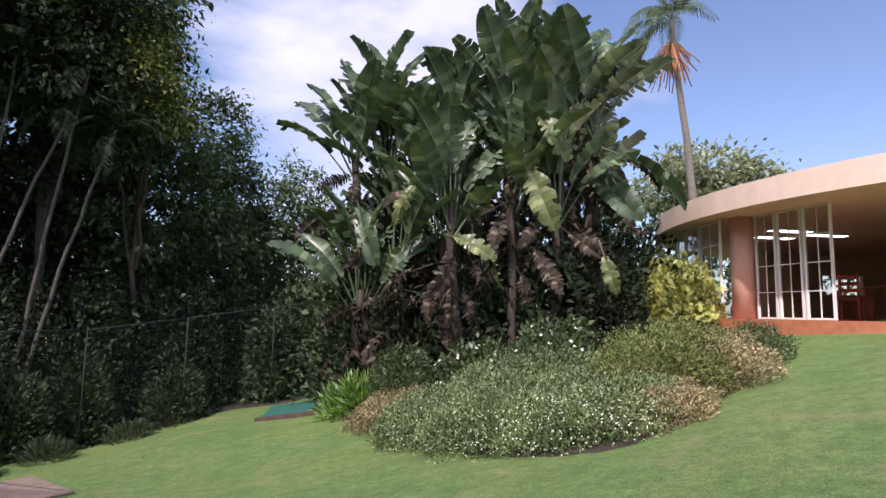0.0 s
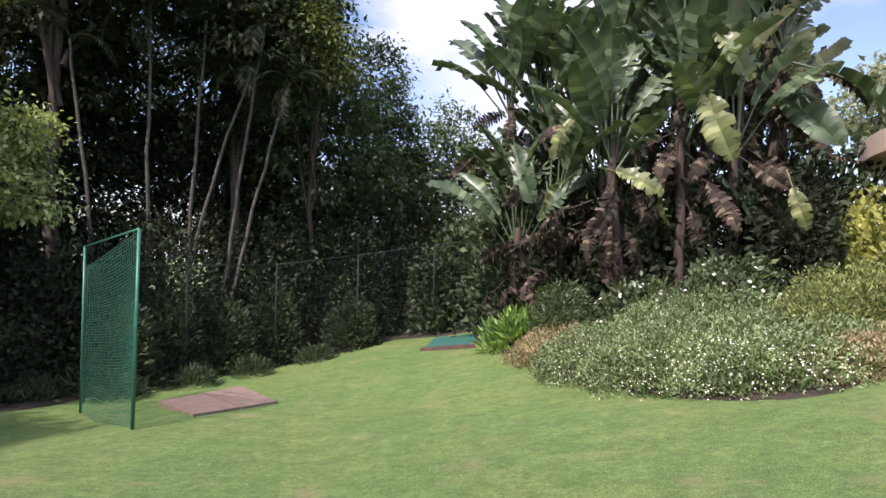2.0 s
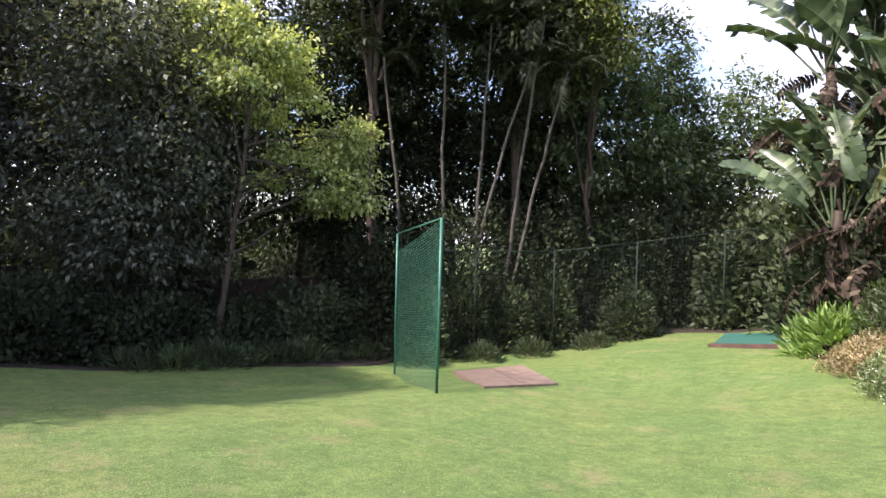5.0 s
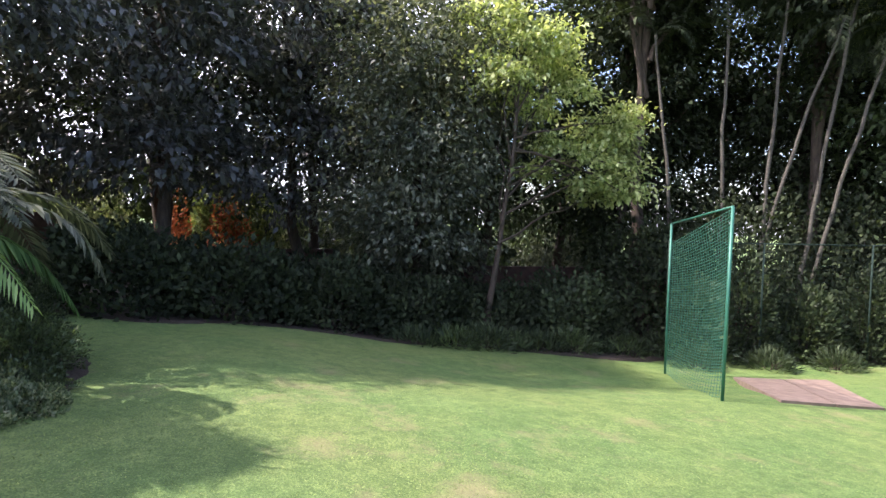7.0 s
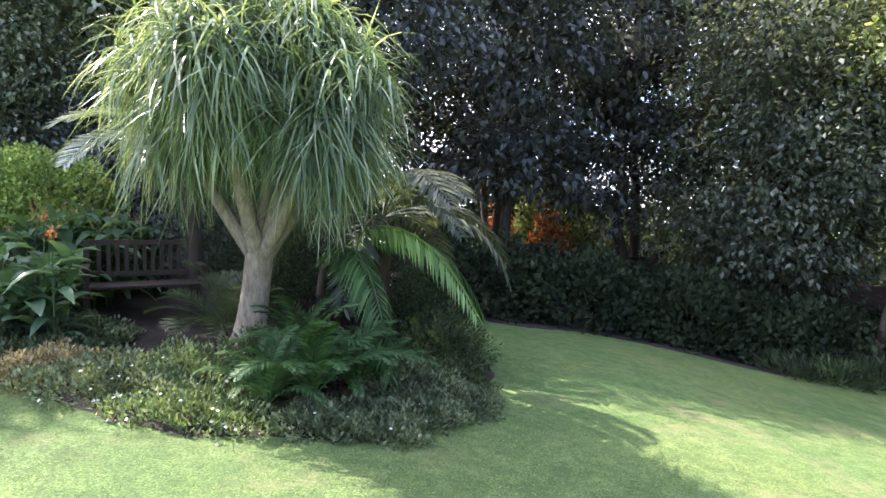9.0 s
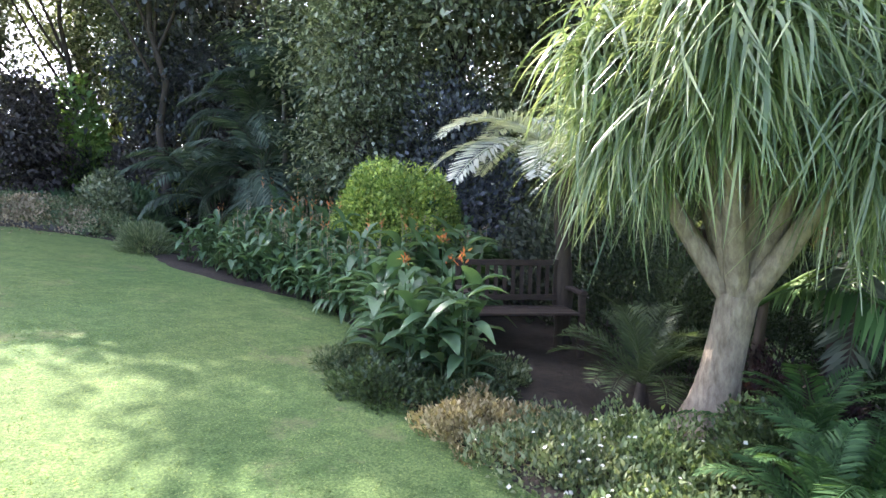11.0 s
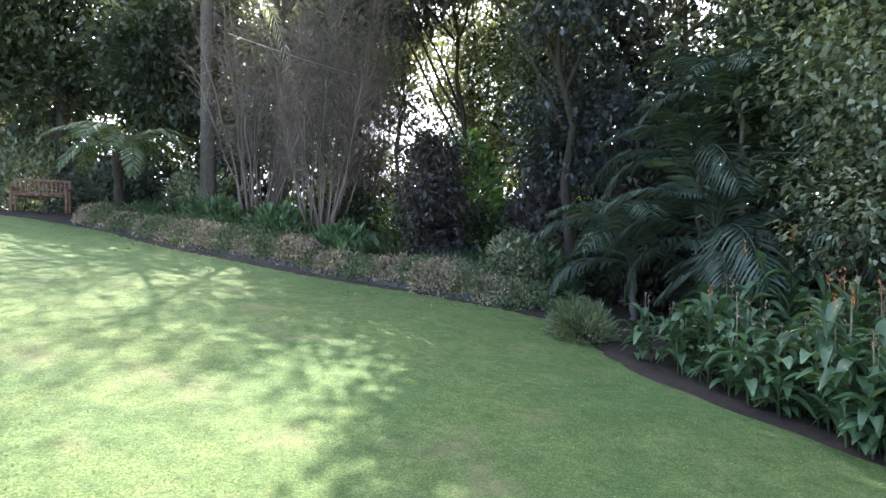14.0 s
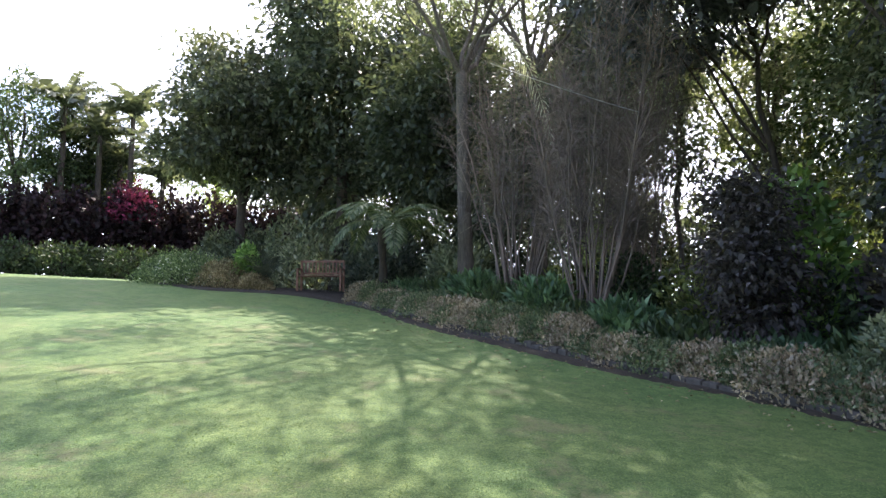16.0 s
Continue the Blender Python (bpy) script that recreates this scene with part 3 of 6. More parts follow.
def disc(bm, r, z0, z1, n=72, r_in=0.0, a0=0.0, a1=360.0):
    """A ring or disc round the house's middle."""
    full = a1 - a0 >= 360
    k = n if full else n + 1
    ang = [radians(a0 + (a1 - a0) * i / n) for i in range(k)]
    rings = []
    for rr, z in ((r, z0), (r, z1), (r_in, z1), (r_in, z0)):
        rings.append([bm.verts.new((rr * math.cos(a), rr * math.sin(a), z)) for a in ang])
    for q in range(4):
        A, B = rings[q], rings[(q + 1) % 4]
        for i in range(n):
            j = (i + 1) % k
            bm.faces.new((A[i], A[j], B[j], B[i]))
    if not full:
        for i in (0, -1):
            bm.faces.new([R[i] for R in rings])
    bmesh.ops.remove_doubles(bm, verts=bm.verts, dist=0.0005)


def at_angle(r, a, z=0.0):
    return Matrix.Translation((r * math.cos(radians(a)), r * math.sin(radians(a)), z)) @ pose(0, 0, 0, 0, 0, a)


def house():
    h = thing("house", Matrix.Translation((HX, HY, 0)), "round salmon pink house with cream roof edge and glass walls", "house")
    bm = bmesh.new()
    disc(bm, 9.0, SOFFIT, SOFFIT + 0.5, 96)
    part("roof", bm, M_FASCIA, h, "flat round roof with a deep cream edge")
    bm = bmesh.new()
    disc(bm, 8.75, 0.6, FLOOR, 96)
    part("terrace", bm, M_TERRA, h, "terracotta terrace step")
    bm = bmesh.new()
    disc(bm, 6.9, FLOOR, SOFFIT, 60, 6.7, -70, 86)
    part("wall", bm, M_PINK, h)
    bm = bmesh.new()
    disc(bm, 6.9, FLOOR, SOFFIT, 30, 6.7, 99, 172)
    part("wall", bm, M_PINK, h)
    bm = bmesh.new()
    disc(bm, 6.9, FLOOR, FLOOR + 0.9, 8, 6.7, 86, 99)
    part("wall", bm, M_PINK, h)
    bm = bmesh.new()
    disc(bm, 6.9, SOFFIT - 0.75, SOFFIT, 8, 6.7, 86, 99)
    part("wall", bm, M_PINK, h)
    for a in (188.5, 226, 262):
        bm = bmesh.new()
        bmesh.ops.create_cone(bm, cap_ends=True, segments=28, radius1=0.25, radius2=0.25, depth=SOFFIT - FLOOR, matrix=Matrix.Translation((8.1 * math.cos(radians(a)), 8.1 * math.sin(radians(a)), (SOFFIT + FLOOR) / 2)))
        part("column", bm, M_PINK, h, "round salmon pink column", True)
    # glazing: white framed bays
    bays = [(183.0 - 7.0 * i, 6.8, 8.4) for i in range(6)] + [(192.6 + 4.6 * i, 4.5, 7.95) for i in range(3)]
    for n, (a, w, rr) in enumerate(bays):
        width = 2 * rr * math.tan(radians(w) / 2) * 0.94
        t = new("window")
        t.parent = h
        t.matrix_basis = at_angle(rr, a)
        bm = bmesh.new()
        H0, H1 = FLOOR + 0.01, SOFFIT - 0.01
        f = 0.04
        for y in (-width / 2, width / 2 - f):
            box(bm, -0.03, 0.03, y, y + f, H0, H1)
        for z in (H0, H1 - f):
            box(bm, -0.028, 0.028, -width / 2 + f, width / 2 - f, z, z + f)
        part("window_frame", bm, M_WHITE, t)
        bm = bmesh.new()
        for i in range(1, 4):
            z = H0 + (H1 - H0) * i / 4
            box(bm, -0.012, 0.012, -width / 2 + f, width / 2 - f, z - 0.009, z + 0.009)
        box(bm, -0.011, 0.011, -0.009, 0.009, H0 + f, H1 - f)
        part("glazing_bar", bm, M_WHITE, t)
        bm = bmesh.new()
        box(bm, -0.004, 0.004, -width / 2 + f, width / 2 - f, H0 + f, H1 - f)
        pane = part("pane", bm, M_GLASS, t)
        pane.visible_shadow = False
    return h


def dining_table(x, y, turn):
    t = thing("dining_table", pose(x, y, FLOOR, 0, 0, turn), "dark red polished wooden dining table on the terrace floor", "table")
    bm = bmesh.new()
    box(bm, -1.1, 1.1, -0.5, 0.5, 0.71, 0.75, None, 0.01)
    part("tabletop", bm, M_REDWOOD, t)
    for sx in (-1, 1):
        for sy in (-1, 1):
            bm = bmesh.new()
            box(bm, sx * 1.0 - 0.04, sx * 1.0 + 0.04, sy * 0.42 - 0.04, sy * 0.42 + 0.04, 0, 0.71, None, 0.006)
            part("leg", bm, M_REDWOOD, t)


def dining_chair():
    t = thing("dining_chair", pose(0, 0, 0), "red-stained wooden chair with a slatted back", "chair", "chairs at the dining table")
    bm = bmesh.new()
    box(bm, -0.22, 0.22, -0.22, 0.22, 0.43, 0.47, None, 0.01)
    part("seat", bm, M_REDWOOD, t)
    for sx in (-1, 1):
        for sy in (-1, 1):
            bm = bmesh.new()
            box(bm, sx * 0.19 - 0.02, sx * 0.19 + 0.02, sy * 0.19 - 0.02, sy * 0.19 + 0.02, 0, 1.0 if sy > 0 else 0.43, None, 0.004)
            part("leg", bm, M_REDWOOD, t)
    for z in (0.6, 0.74, 0.88):
        bm = bmesh.new()
        box(bm, -0.17, 0.17, 0.175, 0.205, z, z + 0.08, None, 0.004)
        part("slat", bm, M_REDWOOD, t)
    return t


house()
for i, (x, y) in enumerate(((9.3, 16.2), (9.0, 14.9), (10.4, 15.6))):
    cl = thing("ceiling_light", pose(x, y, SOFFIT - 0.06, 0, 0, 12), "flat white ceiling light panel, switched on", "lamp", "ceiling lights in the house")
    bm = bmesh.new()
    box(bm, -0.62, 0.62, -0.17, 0.17, 0, 0.056, None, 0.008)
    part("frame", bm, M_WHITE, cl)
    bm = bmesh.new()
    box(bm, -0.58, 0.58, -0.13, 0.13, -0.012, -0.002)
    part("diffuser", bm, M_LAMP, cl)
dining_table(9.7, 12.0, 75)
ch = dining_chair()
for x, y, a in ((8.75, 12.3, 110), (9.0, 11.3, 130), (9.7, 10.9, 165), (9.2, 13.1, 60), (10.6, 12.6, -60)):
    copy_thing(ch, pose(x, y, FLOOR, 0, 0, a))
ch.matrix_world = pose(10.4, 11.2, FLOOR, 0, 0, 200)


# ---- net and fence ----
def pole(bm, a, b, r, seg=8):
    a, b = Vector(a), Vector(b)
    d = b - a
    m = Matrix.Translation((a + b) / 2) @ d.to_track_quat("Z", "Y").to_matrix().to_4x4()
    bmesh.ops.create_cone(bm, cap_ends=True, segments=seg, radius1=r, radius2=r, depth=d.length, matrix=m)


def net_mesh(corner, du, dv, nu, nv, r, belly, mat, parent, name="net", sag=0.0):
    """Crossed cords as thin square strings."""
    corner, du, dv = (np.asarray(q, float) for q in (corner, du, dv))
    nrm = np.cross(du, dv)
    nrm /= np.linalg.norm(nrm)

    def P(u, v):
        u, v = np.asarray(u, float), np.asarray(v, float)
        return corner + np.outer(u, du) + np.outer(v, dv) + np.outer(belly * np.sin(np.pi * u) * np.sin(np.pi * v), nrm) + np.outer(-sag * np.sin(np.pi * u) * (1 - v), [0, 0, 1.0])
    out = []
    s = np.linspace(0, 1, 12)
    for v in np.linspace(0, 1, nv):
        out.append(tube_arrays(P(s, 0 * s + v), np.full(12, r), 3))
    for u in np.linspace(0, 1, nu):
        out.append(tube_arrays(P(0 * s + u, s), np.full(12, r), 3))
    arr = join([(v, f[:-1]) for v, f in out])
    return quads(name, *arr, mat, parent, kind="stuff")


NA, NB = np.array([-5.98, 6.2]), np.array([-9.1, 8.3])


def practice_net():
    za, zb = gz(*NA), gz(*NB)
    t = thing("practice_net", Matrix.Translation((NA[0], NA[1], za)), "green netting stretched on a green metal frame on the lawn", "sports net")
    a0, b0 = np.array([0, 0, -0.05]), np.array([*(NB - NA), zb - za - 0.05])
    a1, b1 = a0 + np.array([-0.08, 0.14, 2.68]), b0 + np.array([-0.02, 0.05, 3.05])
    for nm, p, q, r in (("post", a0, a1, 0.024), ("post", b0, b1, 0.024), ("top_rail", a1, b1, 0.015)):
        bm = bmesh.new()
        pole(bm, p, q, r)
        part(nm, bm, M_TEAL, t, "", True)
    net_mesh(a0 + (0, 0, 0.1), b0 - a0, (a1 - a0) - (0, 0, 0.13), 26, 58, 0.0042, 0.16, M_NET, t, "net", 0.12)


practice_net()
FENCE = [(-10.0, 9.2), (-9.4, 11.4), (-8.4, 13.6), (-6.8, 15.3), (-4.9, 16.6), (-3.0, 17.4)]


def wire_fence():
    t = thing("wire_fence", Matrix.Translation((FENCE[0][0], FENCE[0][1], gz(*FENCE[0]))), "tall green wire fence with slim posts before dark shrubs", "fence")
    o = np.array([FENCE[0][0], FENCE[0][1], gz(*FENCE[0])])
    P = [np.array([x, y, gz(x, y)]) - o for x, y in FENCE]
    for p in P:
        bm = bmesh.new()
        pole(bm, p - (0, 0, 0.1), p + np.array([0, 0, 2.75]), 0.022)
        part("post", bm, M_DKGREEN, t, "", True)
    for p, q in zip(P, P[1:]):
        bm = bmesh.new()
        pole(bm, p + np.array([0, 0, 2.73]), q + np.array([0, 0, 2.73]), 0.014)
        part("top_rail", bm, M_DKGREEN, t, "", True)
        net_mesh(p + (0, 0, 0.03), q - p, (0, 0, 2.68), 26, 30, 0.0022, 0.0, M_DKGREEN, t, "wire_mesh")


wire_fence()


def slab():
    a, b, c, d = np.array([-8.5, 9.5]), np.array([-5.85, 7.2]), np.array([-5.3, 8.6]), np.array([-7.5, 10.8])
    t = thing("concrete_pad", pose(0, 0, 0), "worn reddish concrete pad let into the lawn behind the net", "paving")
    for (p, q, r, s) in ((a, b, b + (c - b) * 0.53, a + (d - a) * 0.53), (a + (d - a) * 0.545, b + (c - b) * 0.545, c, d)):
        bm = bmesh.new()
        lo = [bm.verts.new((x, y, gz(x, y) - 0.1)) for x, y in (p, q, r, s)]
        hi = [bm.verts.new((x, y, gz(x, y) + 0.035)) for x, y in (p, q, r, s)]
        bm.faces.new(lo)
        bm.faces.new(hi)
        for i in range(4):
            j = (i + 1) % 4
            bm.faces.new((lo[i], lo[j], hi[j], hi[i]))
        part("slab", bm, M_PAVING, t)


slab()


def court():
    t = thing("play_court", pose(0, 0, 0), "small green-surfaced court with a reddish brick edge", "paving")

    def sheet(name, corners, up, mat):
        bm = bmesh.new()
        lo = [bm.verts.new((x, y, gz(x, y) - 0.08)) for x, y in corners]
        hi = [bm.verts.new((x, y, gz(x, y) + up)) for x, y in corners]
        bm.faces.new(lo)
        bm.faces.new(hi)
        for i in range(4):
            j = (i + 1) % 4
            bm.faces.new((lo[i], lo[j], hi[j], hi[i]))
        part(name, bm, mat, t)
    sheet("surface", [(-4.3, 13.7), (-2.6, 13.3), (-2.3, 15.4), (-4.6, 15.8)], 0.05, plain_mat("teal_court", (0.03, 0.125, 0.10), 0.6))
    sheet("kerb", [(-4.35, 13.55), (-2.6, 13.15), (-2.6, 13.28), (-4.3, 13.68)], 0.08, M_WALL)


court()

# ---- boundary wall in the west ----
def boundary_wall():
    bm = bmesh.new()
    pts = [(-19.5, -12), (-20.5, -4), (-19.8, 4), (-17.0, 12), (-12.5, 20), (-6, 27), (4, 30)]
    for (x, y), (x2, y2) in zip(pts, pts[1:]):
        d = Vector((x2 - x, y2 - y, 0))
        z = min(gz(x, y), gz(x2, y2))
        m = Matrix.Translation((x, y, z)) @ pose(0, 0, 0, 0, 0, math.degrees(math.atan2(d.y, d.x)))
        box(bm, 0, d.length, -0.11, 0.11, -0.6, 1.9, m)
    ob = part("wall_west", bm, M_WALL, None, "brown boundary wall behind the trees")
    tagged(ob, kind="structure")


boundary_wall()

# ---- woodland in the west and north-west ----
def blob_set(h, w, g, low=0.35, k=6):
    out = []
    for i in range(k):
        q = low + (1 - low) * (i + 0.5) / k
        rr = w * math.sin(math.pi * (0.18 + 0.72 * (i + 0.5) / k))
        out.append((g.uniform(-0.45, 0.45) * w, g.uniform(-0.45, 0.45) * w, h * q, rr * 0.95, rr * 0.95, h * (1 - low) / k * 1.2))
    return out


WOOD = [
    # x, y, height, half width, leaf, bottom share, leaves, label
    (-15.8, -1.0, 10, 3.0, M_PLUMTREE, 0.30, 15000, "tall dark tree with plum-grey leaves and a thick trunk"),
    (-18.2, 2.6, 12, 3.4, M_PLUMTREE, 0.28, 15000, "tall dark tree with dense small leaves"),
    (-15.2, 5.2, 9, 2.7, M_GREYLEAF, 0.14, 20000, "grey-green tree hanging low over the lawn"),
    (-17.0, 8.2, 12, 3.2, M_DARKLEAF, 0.26, 16000, "tall dark green leafy tree"),
    (-15.8, 12.5, 13, 3.2, M_SHADELEAF, 0.2, 20000, "tall dark green leafy tree"),
    (-12.6, 17.5, 15, 3.4, M_SHADELEAF, 0.14, 26000, "tall dark green leafy tree"),
    (-10.3, 18.8, 14.0, 2.7, M_MIDLEAF, 0.12, 28000, "bushy green tree catching the sun at its top"),
    (-8.2, 21.4, 10.6, 2.5, M_MIDLEAF, 0.08, 22000, "smaller bushy green tree"),
    (-6.4, 24.2, 8.6, 2.4, M_MIDLEAF, 0.06, 14000, "light olive scrub tree"),
    (-19.5, -5.5, 11, 3.4, M_PLUMTREE, 0.25, 14000, "tall dark tree with plum-grey leaves"),
    (-13.6, -7.6, 8, 2.6, M_SPECKLE, 0.14, 16000, "grey-green small-leaved tree behind the border"),
    (-22.5, 6.5, 14, 4.2, M_DARKLEAF, 0.2, 12000, "tall dark tree at the back"),
    (-20.5, 13.5, 15, 4.2, M_DARKLEAF, 0.15, 12000, "tall dark tree at the back"),
    (-17.5, 20.0, 14, 4.2, M_DARKLEAF, 0.15, 12000, "tall dark tree at the back"),
    (-3.6, 24.8, 6.6, 2.4, M_OLIVE, 0.06, 11000, "light olive scrub tree"),
    (-0.6, 26.5, 6.2, 2.6, M_OLIVE, 0.06, 9000, "light olive scrub tree behind the strelitzia"),
    (-13.2, 10.9, 15, 3.4, M_SHADELEAF, 0.6, 18000, "tall tree with a high dark crown over the palms"),
    (-10.9, 15.4, 14.5, 3.0, M_SHADELEAF, 0.6, 18000, "tall tree with a high dark crown over the palms"),
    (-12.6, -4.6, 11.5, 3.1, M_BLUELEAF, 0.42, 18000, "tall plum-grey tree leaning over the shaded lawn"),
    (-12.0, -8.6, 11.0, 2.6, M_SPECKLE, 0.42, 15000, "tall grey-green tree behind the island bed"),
    (-17.5, 15.5, 12, 3.6, M_SHADELEAF, 0.05, 15000, "dense dark tree filling the wood's back"),
    (-13.5, 21.5, 11, 3.6, M_SHADELEAF, 0.05, 15000, "dense dark tree filling the wood's back"),
    (-20.5, -1.0, 12, 3.4, M_DARKLEAF, 0.3, 14000, "dense dark tree against the wall"),
    (-21.0, 3.6, 13, 3.6, M_DARKLEAF, 0.3, 14000, "dense dark tree against the wall"),
    (-24.0, -1.5, 13, 4.2, M_PLUMTREE, 0.3, 10000, "tall dark tree at the back"),
]
for i, (x, y, h, w, lf, low, n, lb) in enumerate(WOOD):
    g = np.random.default_rng(100 + i)
    near = x > -15.3 and y < 8
    tree("broadleaf_tree", x, y, blob_set(h, w, g, low), lf, int(n * (1.7 if near else 0.95)), 0.155 if near else 0.22, 0.075 if near else 0.11, M_DARKBARK, 0.11 + 0.006 * h, top=h * 0.85, limbs=6, lean=(g.uniform(-0.5, 0.5), g.uniform(-0.5, 0.5)), label=lb, seed=i, group="tall trees of the wood", per=60, clump=0.4, dense=0.0 if lf is M_PLUMTREE else 0.02)

gsun = np.random.default_rng(61)
SPRAYS = []
for i in range(26):
    up = 3.5 + 4.6 * (i + 0.5) / 26
    mid_y = 2.6 - 0.42 * (up - 3.5) + (0.6 if 4.6 < up < 5.6 else 0)
    SPRAYS.append((gsun.uniform(-0.7, 0.5), mid_y + gsun.uniform(-1.25, 1.15), up, gsun.uniform(0.35, 0.6), gsun.uniform(0.4, 0.75), gsun.uniform(0.14, 0.26)))
tree("sunlit_tree", -12.3, 5.9, SPRAYS, M_YELLOWLEAF, 11000, 0.14, 0.08, M_DARKBARK, 0.08, top=6.6, limbs=16, lean=(0.0, 0.9), label="slender tree with yellow-green leaves, brightened in colour as if in the sun", clump=0.2, per=30)
# added crown: its golden-green colour stands in for sun on the wood's top
tree("sunlit_tree", -8.9, 16.4, [(0.3, -0.9, 9.9, 1.0, 1.0, 0.7), (-0.3, -0.9, 9.0, 1.1, 1.0, 0.6), (0.9, -0.4, 8.8, 0.8, 0.8, 0.5), (0.2, -0.6, 10.9, 0.9, 0.9, 0.6)],
     M_OLIVE, 8000, 0.17, 0.09, M_DARKBARK, 0.12, top=9.0, limbs=8, label="tall slender tree added in golden-green to paint the sun on the wood's top", clump=0.3, per=34, seed=9)

# dark understorey
HEDGE = [(-12.6, -1.6, 1.3, 1.6), (-12.8, 0.5, 1.3, 1.5), (-12.9, 2.6, 1.3, 1.5), (-13.1, 4.6, 1.4, 1.4), (-13.3, 6.8, 1.6, 1.4), (-12.5, 8.6, 1.2, 1.8), (-11.8, 10.6, 1.5, 3.4), (-11.0, 12.8, 1.6, 4.0), (-9.8, 15.0, 1.6, 4.0), (-8.2, 17.2, 1.7, 4.0), (-6.0, 19.4, 1.8, 3.6), (-3.6, 21.4, 1.8, 3.2), (-1.0, 22.6, 1.9, 2.8)]
for i, (x, y, w, h) in enumerate(HEDGE):
    mound("dark_shrub", x, y, w, w * 1.15, h, M_SHADELEAF if x > -12.5 or i < 5 else M_DARKLEAF, 8200, 0.12, 0.065, "dense dark green shrub in deep shade", seed=i, rough=0.1, group="dark shrubs along the lawn", square=0.6)
for i in range(16):
    y = 4.0 + i * 0.75
    x = -11.7 + 0.1 * (i % 3) + max(0, y - 8.5) * 0.42
    mound("low_plant", x, y, 0.6, 0.55, 0.28 + 0.1 * (i % 3), M_MIDLEAF if i % 2 else M_DARKLEAF, 700, 0.22, 0.03, "low leafy green plant at the lawn's edge", seed=50 + i, group="low plants at the lawn's edge", tuft=0.5)

F_BIG = frond_arrays(2.1, 1.0, 34, 0.05, 0.6, 0.7, 0.5)
F_MID = frond_arrays(1.5, 0.95, 26, 0.04, 0.42, 0.65, 0.4)
for i, (x, y, h, lx, ly) in enumerate([(-11.95, 11.5, 8.3, -0.6, -0.5), (-11.26, 12.16, 9.3, 0.0, 0.0), (-10.6, 12.75, 9.3, 0.35, 0.25), (-10.9, 12.55, 8.2, 1.6, 1.1), (-9.95, 13.25, 9.2, 0.9, 0.6), (-9.85, 13.3, 7.9, 1.4, 0.9)]):
    palm("slender_palm", x, y, h, M_SHADELEAF, F_MID, 9, 0.06, (lx, ly), "slender pale-stemmed palm before the dark wood", seed=i, group="slender palms", lo=-60, hi=50, bark=M_SLIMBARK)

for i, (x, y, h) in enumerate([(-10.2, 10.3, 1.9), (-10.1, 11.6, 2.5), (-9.4, 12.9, 1.7), (-8.8, 14.2, 2.1), (-7.2, 15.7, 1.5), (-9.5, 9.6, 0.4), (-8.9, 11.1, 0.35), (-8.3, 12.4, 0.4), (-7.4, 13.9, 0.35)]):
    mound("fence_plant", x, y, 0.85 if h > 1 else 0.5, 0.8 if h > 1 else 0.4, h, M_DARKLEAF, 3000 if h > 1 else 900, 0.13 if h > 1 else 0.2, 0.06 if h > 1 else 0.02, "leafy green plant growing against the wire fence", seed=770 + i, group="plants along the fence", tuft=0.7)

# ---- strelitzia clump ----
def paddle_arrays(L=1.7, W=0.5, segs=15, tear=0.35, g=None, stalk=1.0):
    """A torn paddle leaf along +x: stalk, midrib, blade in strips."""
    t = np.linspace(0, 1, 9)
    sx = np.concatenate([np.linspace(-stalk, 0, 4)[:-1], L * t])
    arc = lambda q: 0.10 * q - 0.22 * np.maximum(q, 0) ** 2
    sp = np.stack([sx, 0 * sx, arc(sx)], 1)
    parts = [tube_arrays(sp, np.interp(sx, [-stalk, 0, L], [0.035, 0.02, 0.004]), 5)]
    for side in (-1, 1):
        k = np.linspace(0, 1, segs + 1)
        prof = W * np.sin(np.pi * np.clip(0.04 + 0.93 * k, 0, 1)) ** 0.55 / 2
        torn = np.concatenate([[0], g.uniform(0, 1, segs - 1) < tear, [0]])
        for i in range(segs):
            x0, x1 = L * k[i], L * k[i + 1]
            dz = g.normal() * 0.06 * W + (-0.25 * W if torn[i] and g.uniform() < 0.5 else 0)
            w0, w1 = prof[i], prof[i + 1]
            gap0 = 0.25 * (x1 - x0) if torn[i] else 0
            gap1 = 0.25 * (x1 - x0) if torn[i + 1] else 0
            sweep = 0.12
            mz = 0.16 * W
            v = np.array([[x0, 0, arc(x0)], [x1, 0, arc(x1)],
                          [x1 + sweep * w1 - gap1 * 0.3, side * w1 * 0.55, arc(x1) + mz], [x0 + sweep * w0 + gap0 * 0.3, side * w0 * 0.55, arc(x0) + mz],
                          [x1 + sweep * 2 * w1 - gap1, side * w1, arc(x1) + mz * 0.6 + dz], [x0 + sweep * 2 * w0 + gap0, side * w0, arc(x0) + mz * 0.6 + dz]])
            parts.append((v, np.array([[0, 1, 2, 3], [3, 2, 4, 5]])))
    return join(parts)


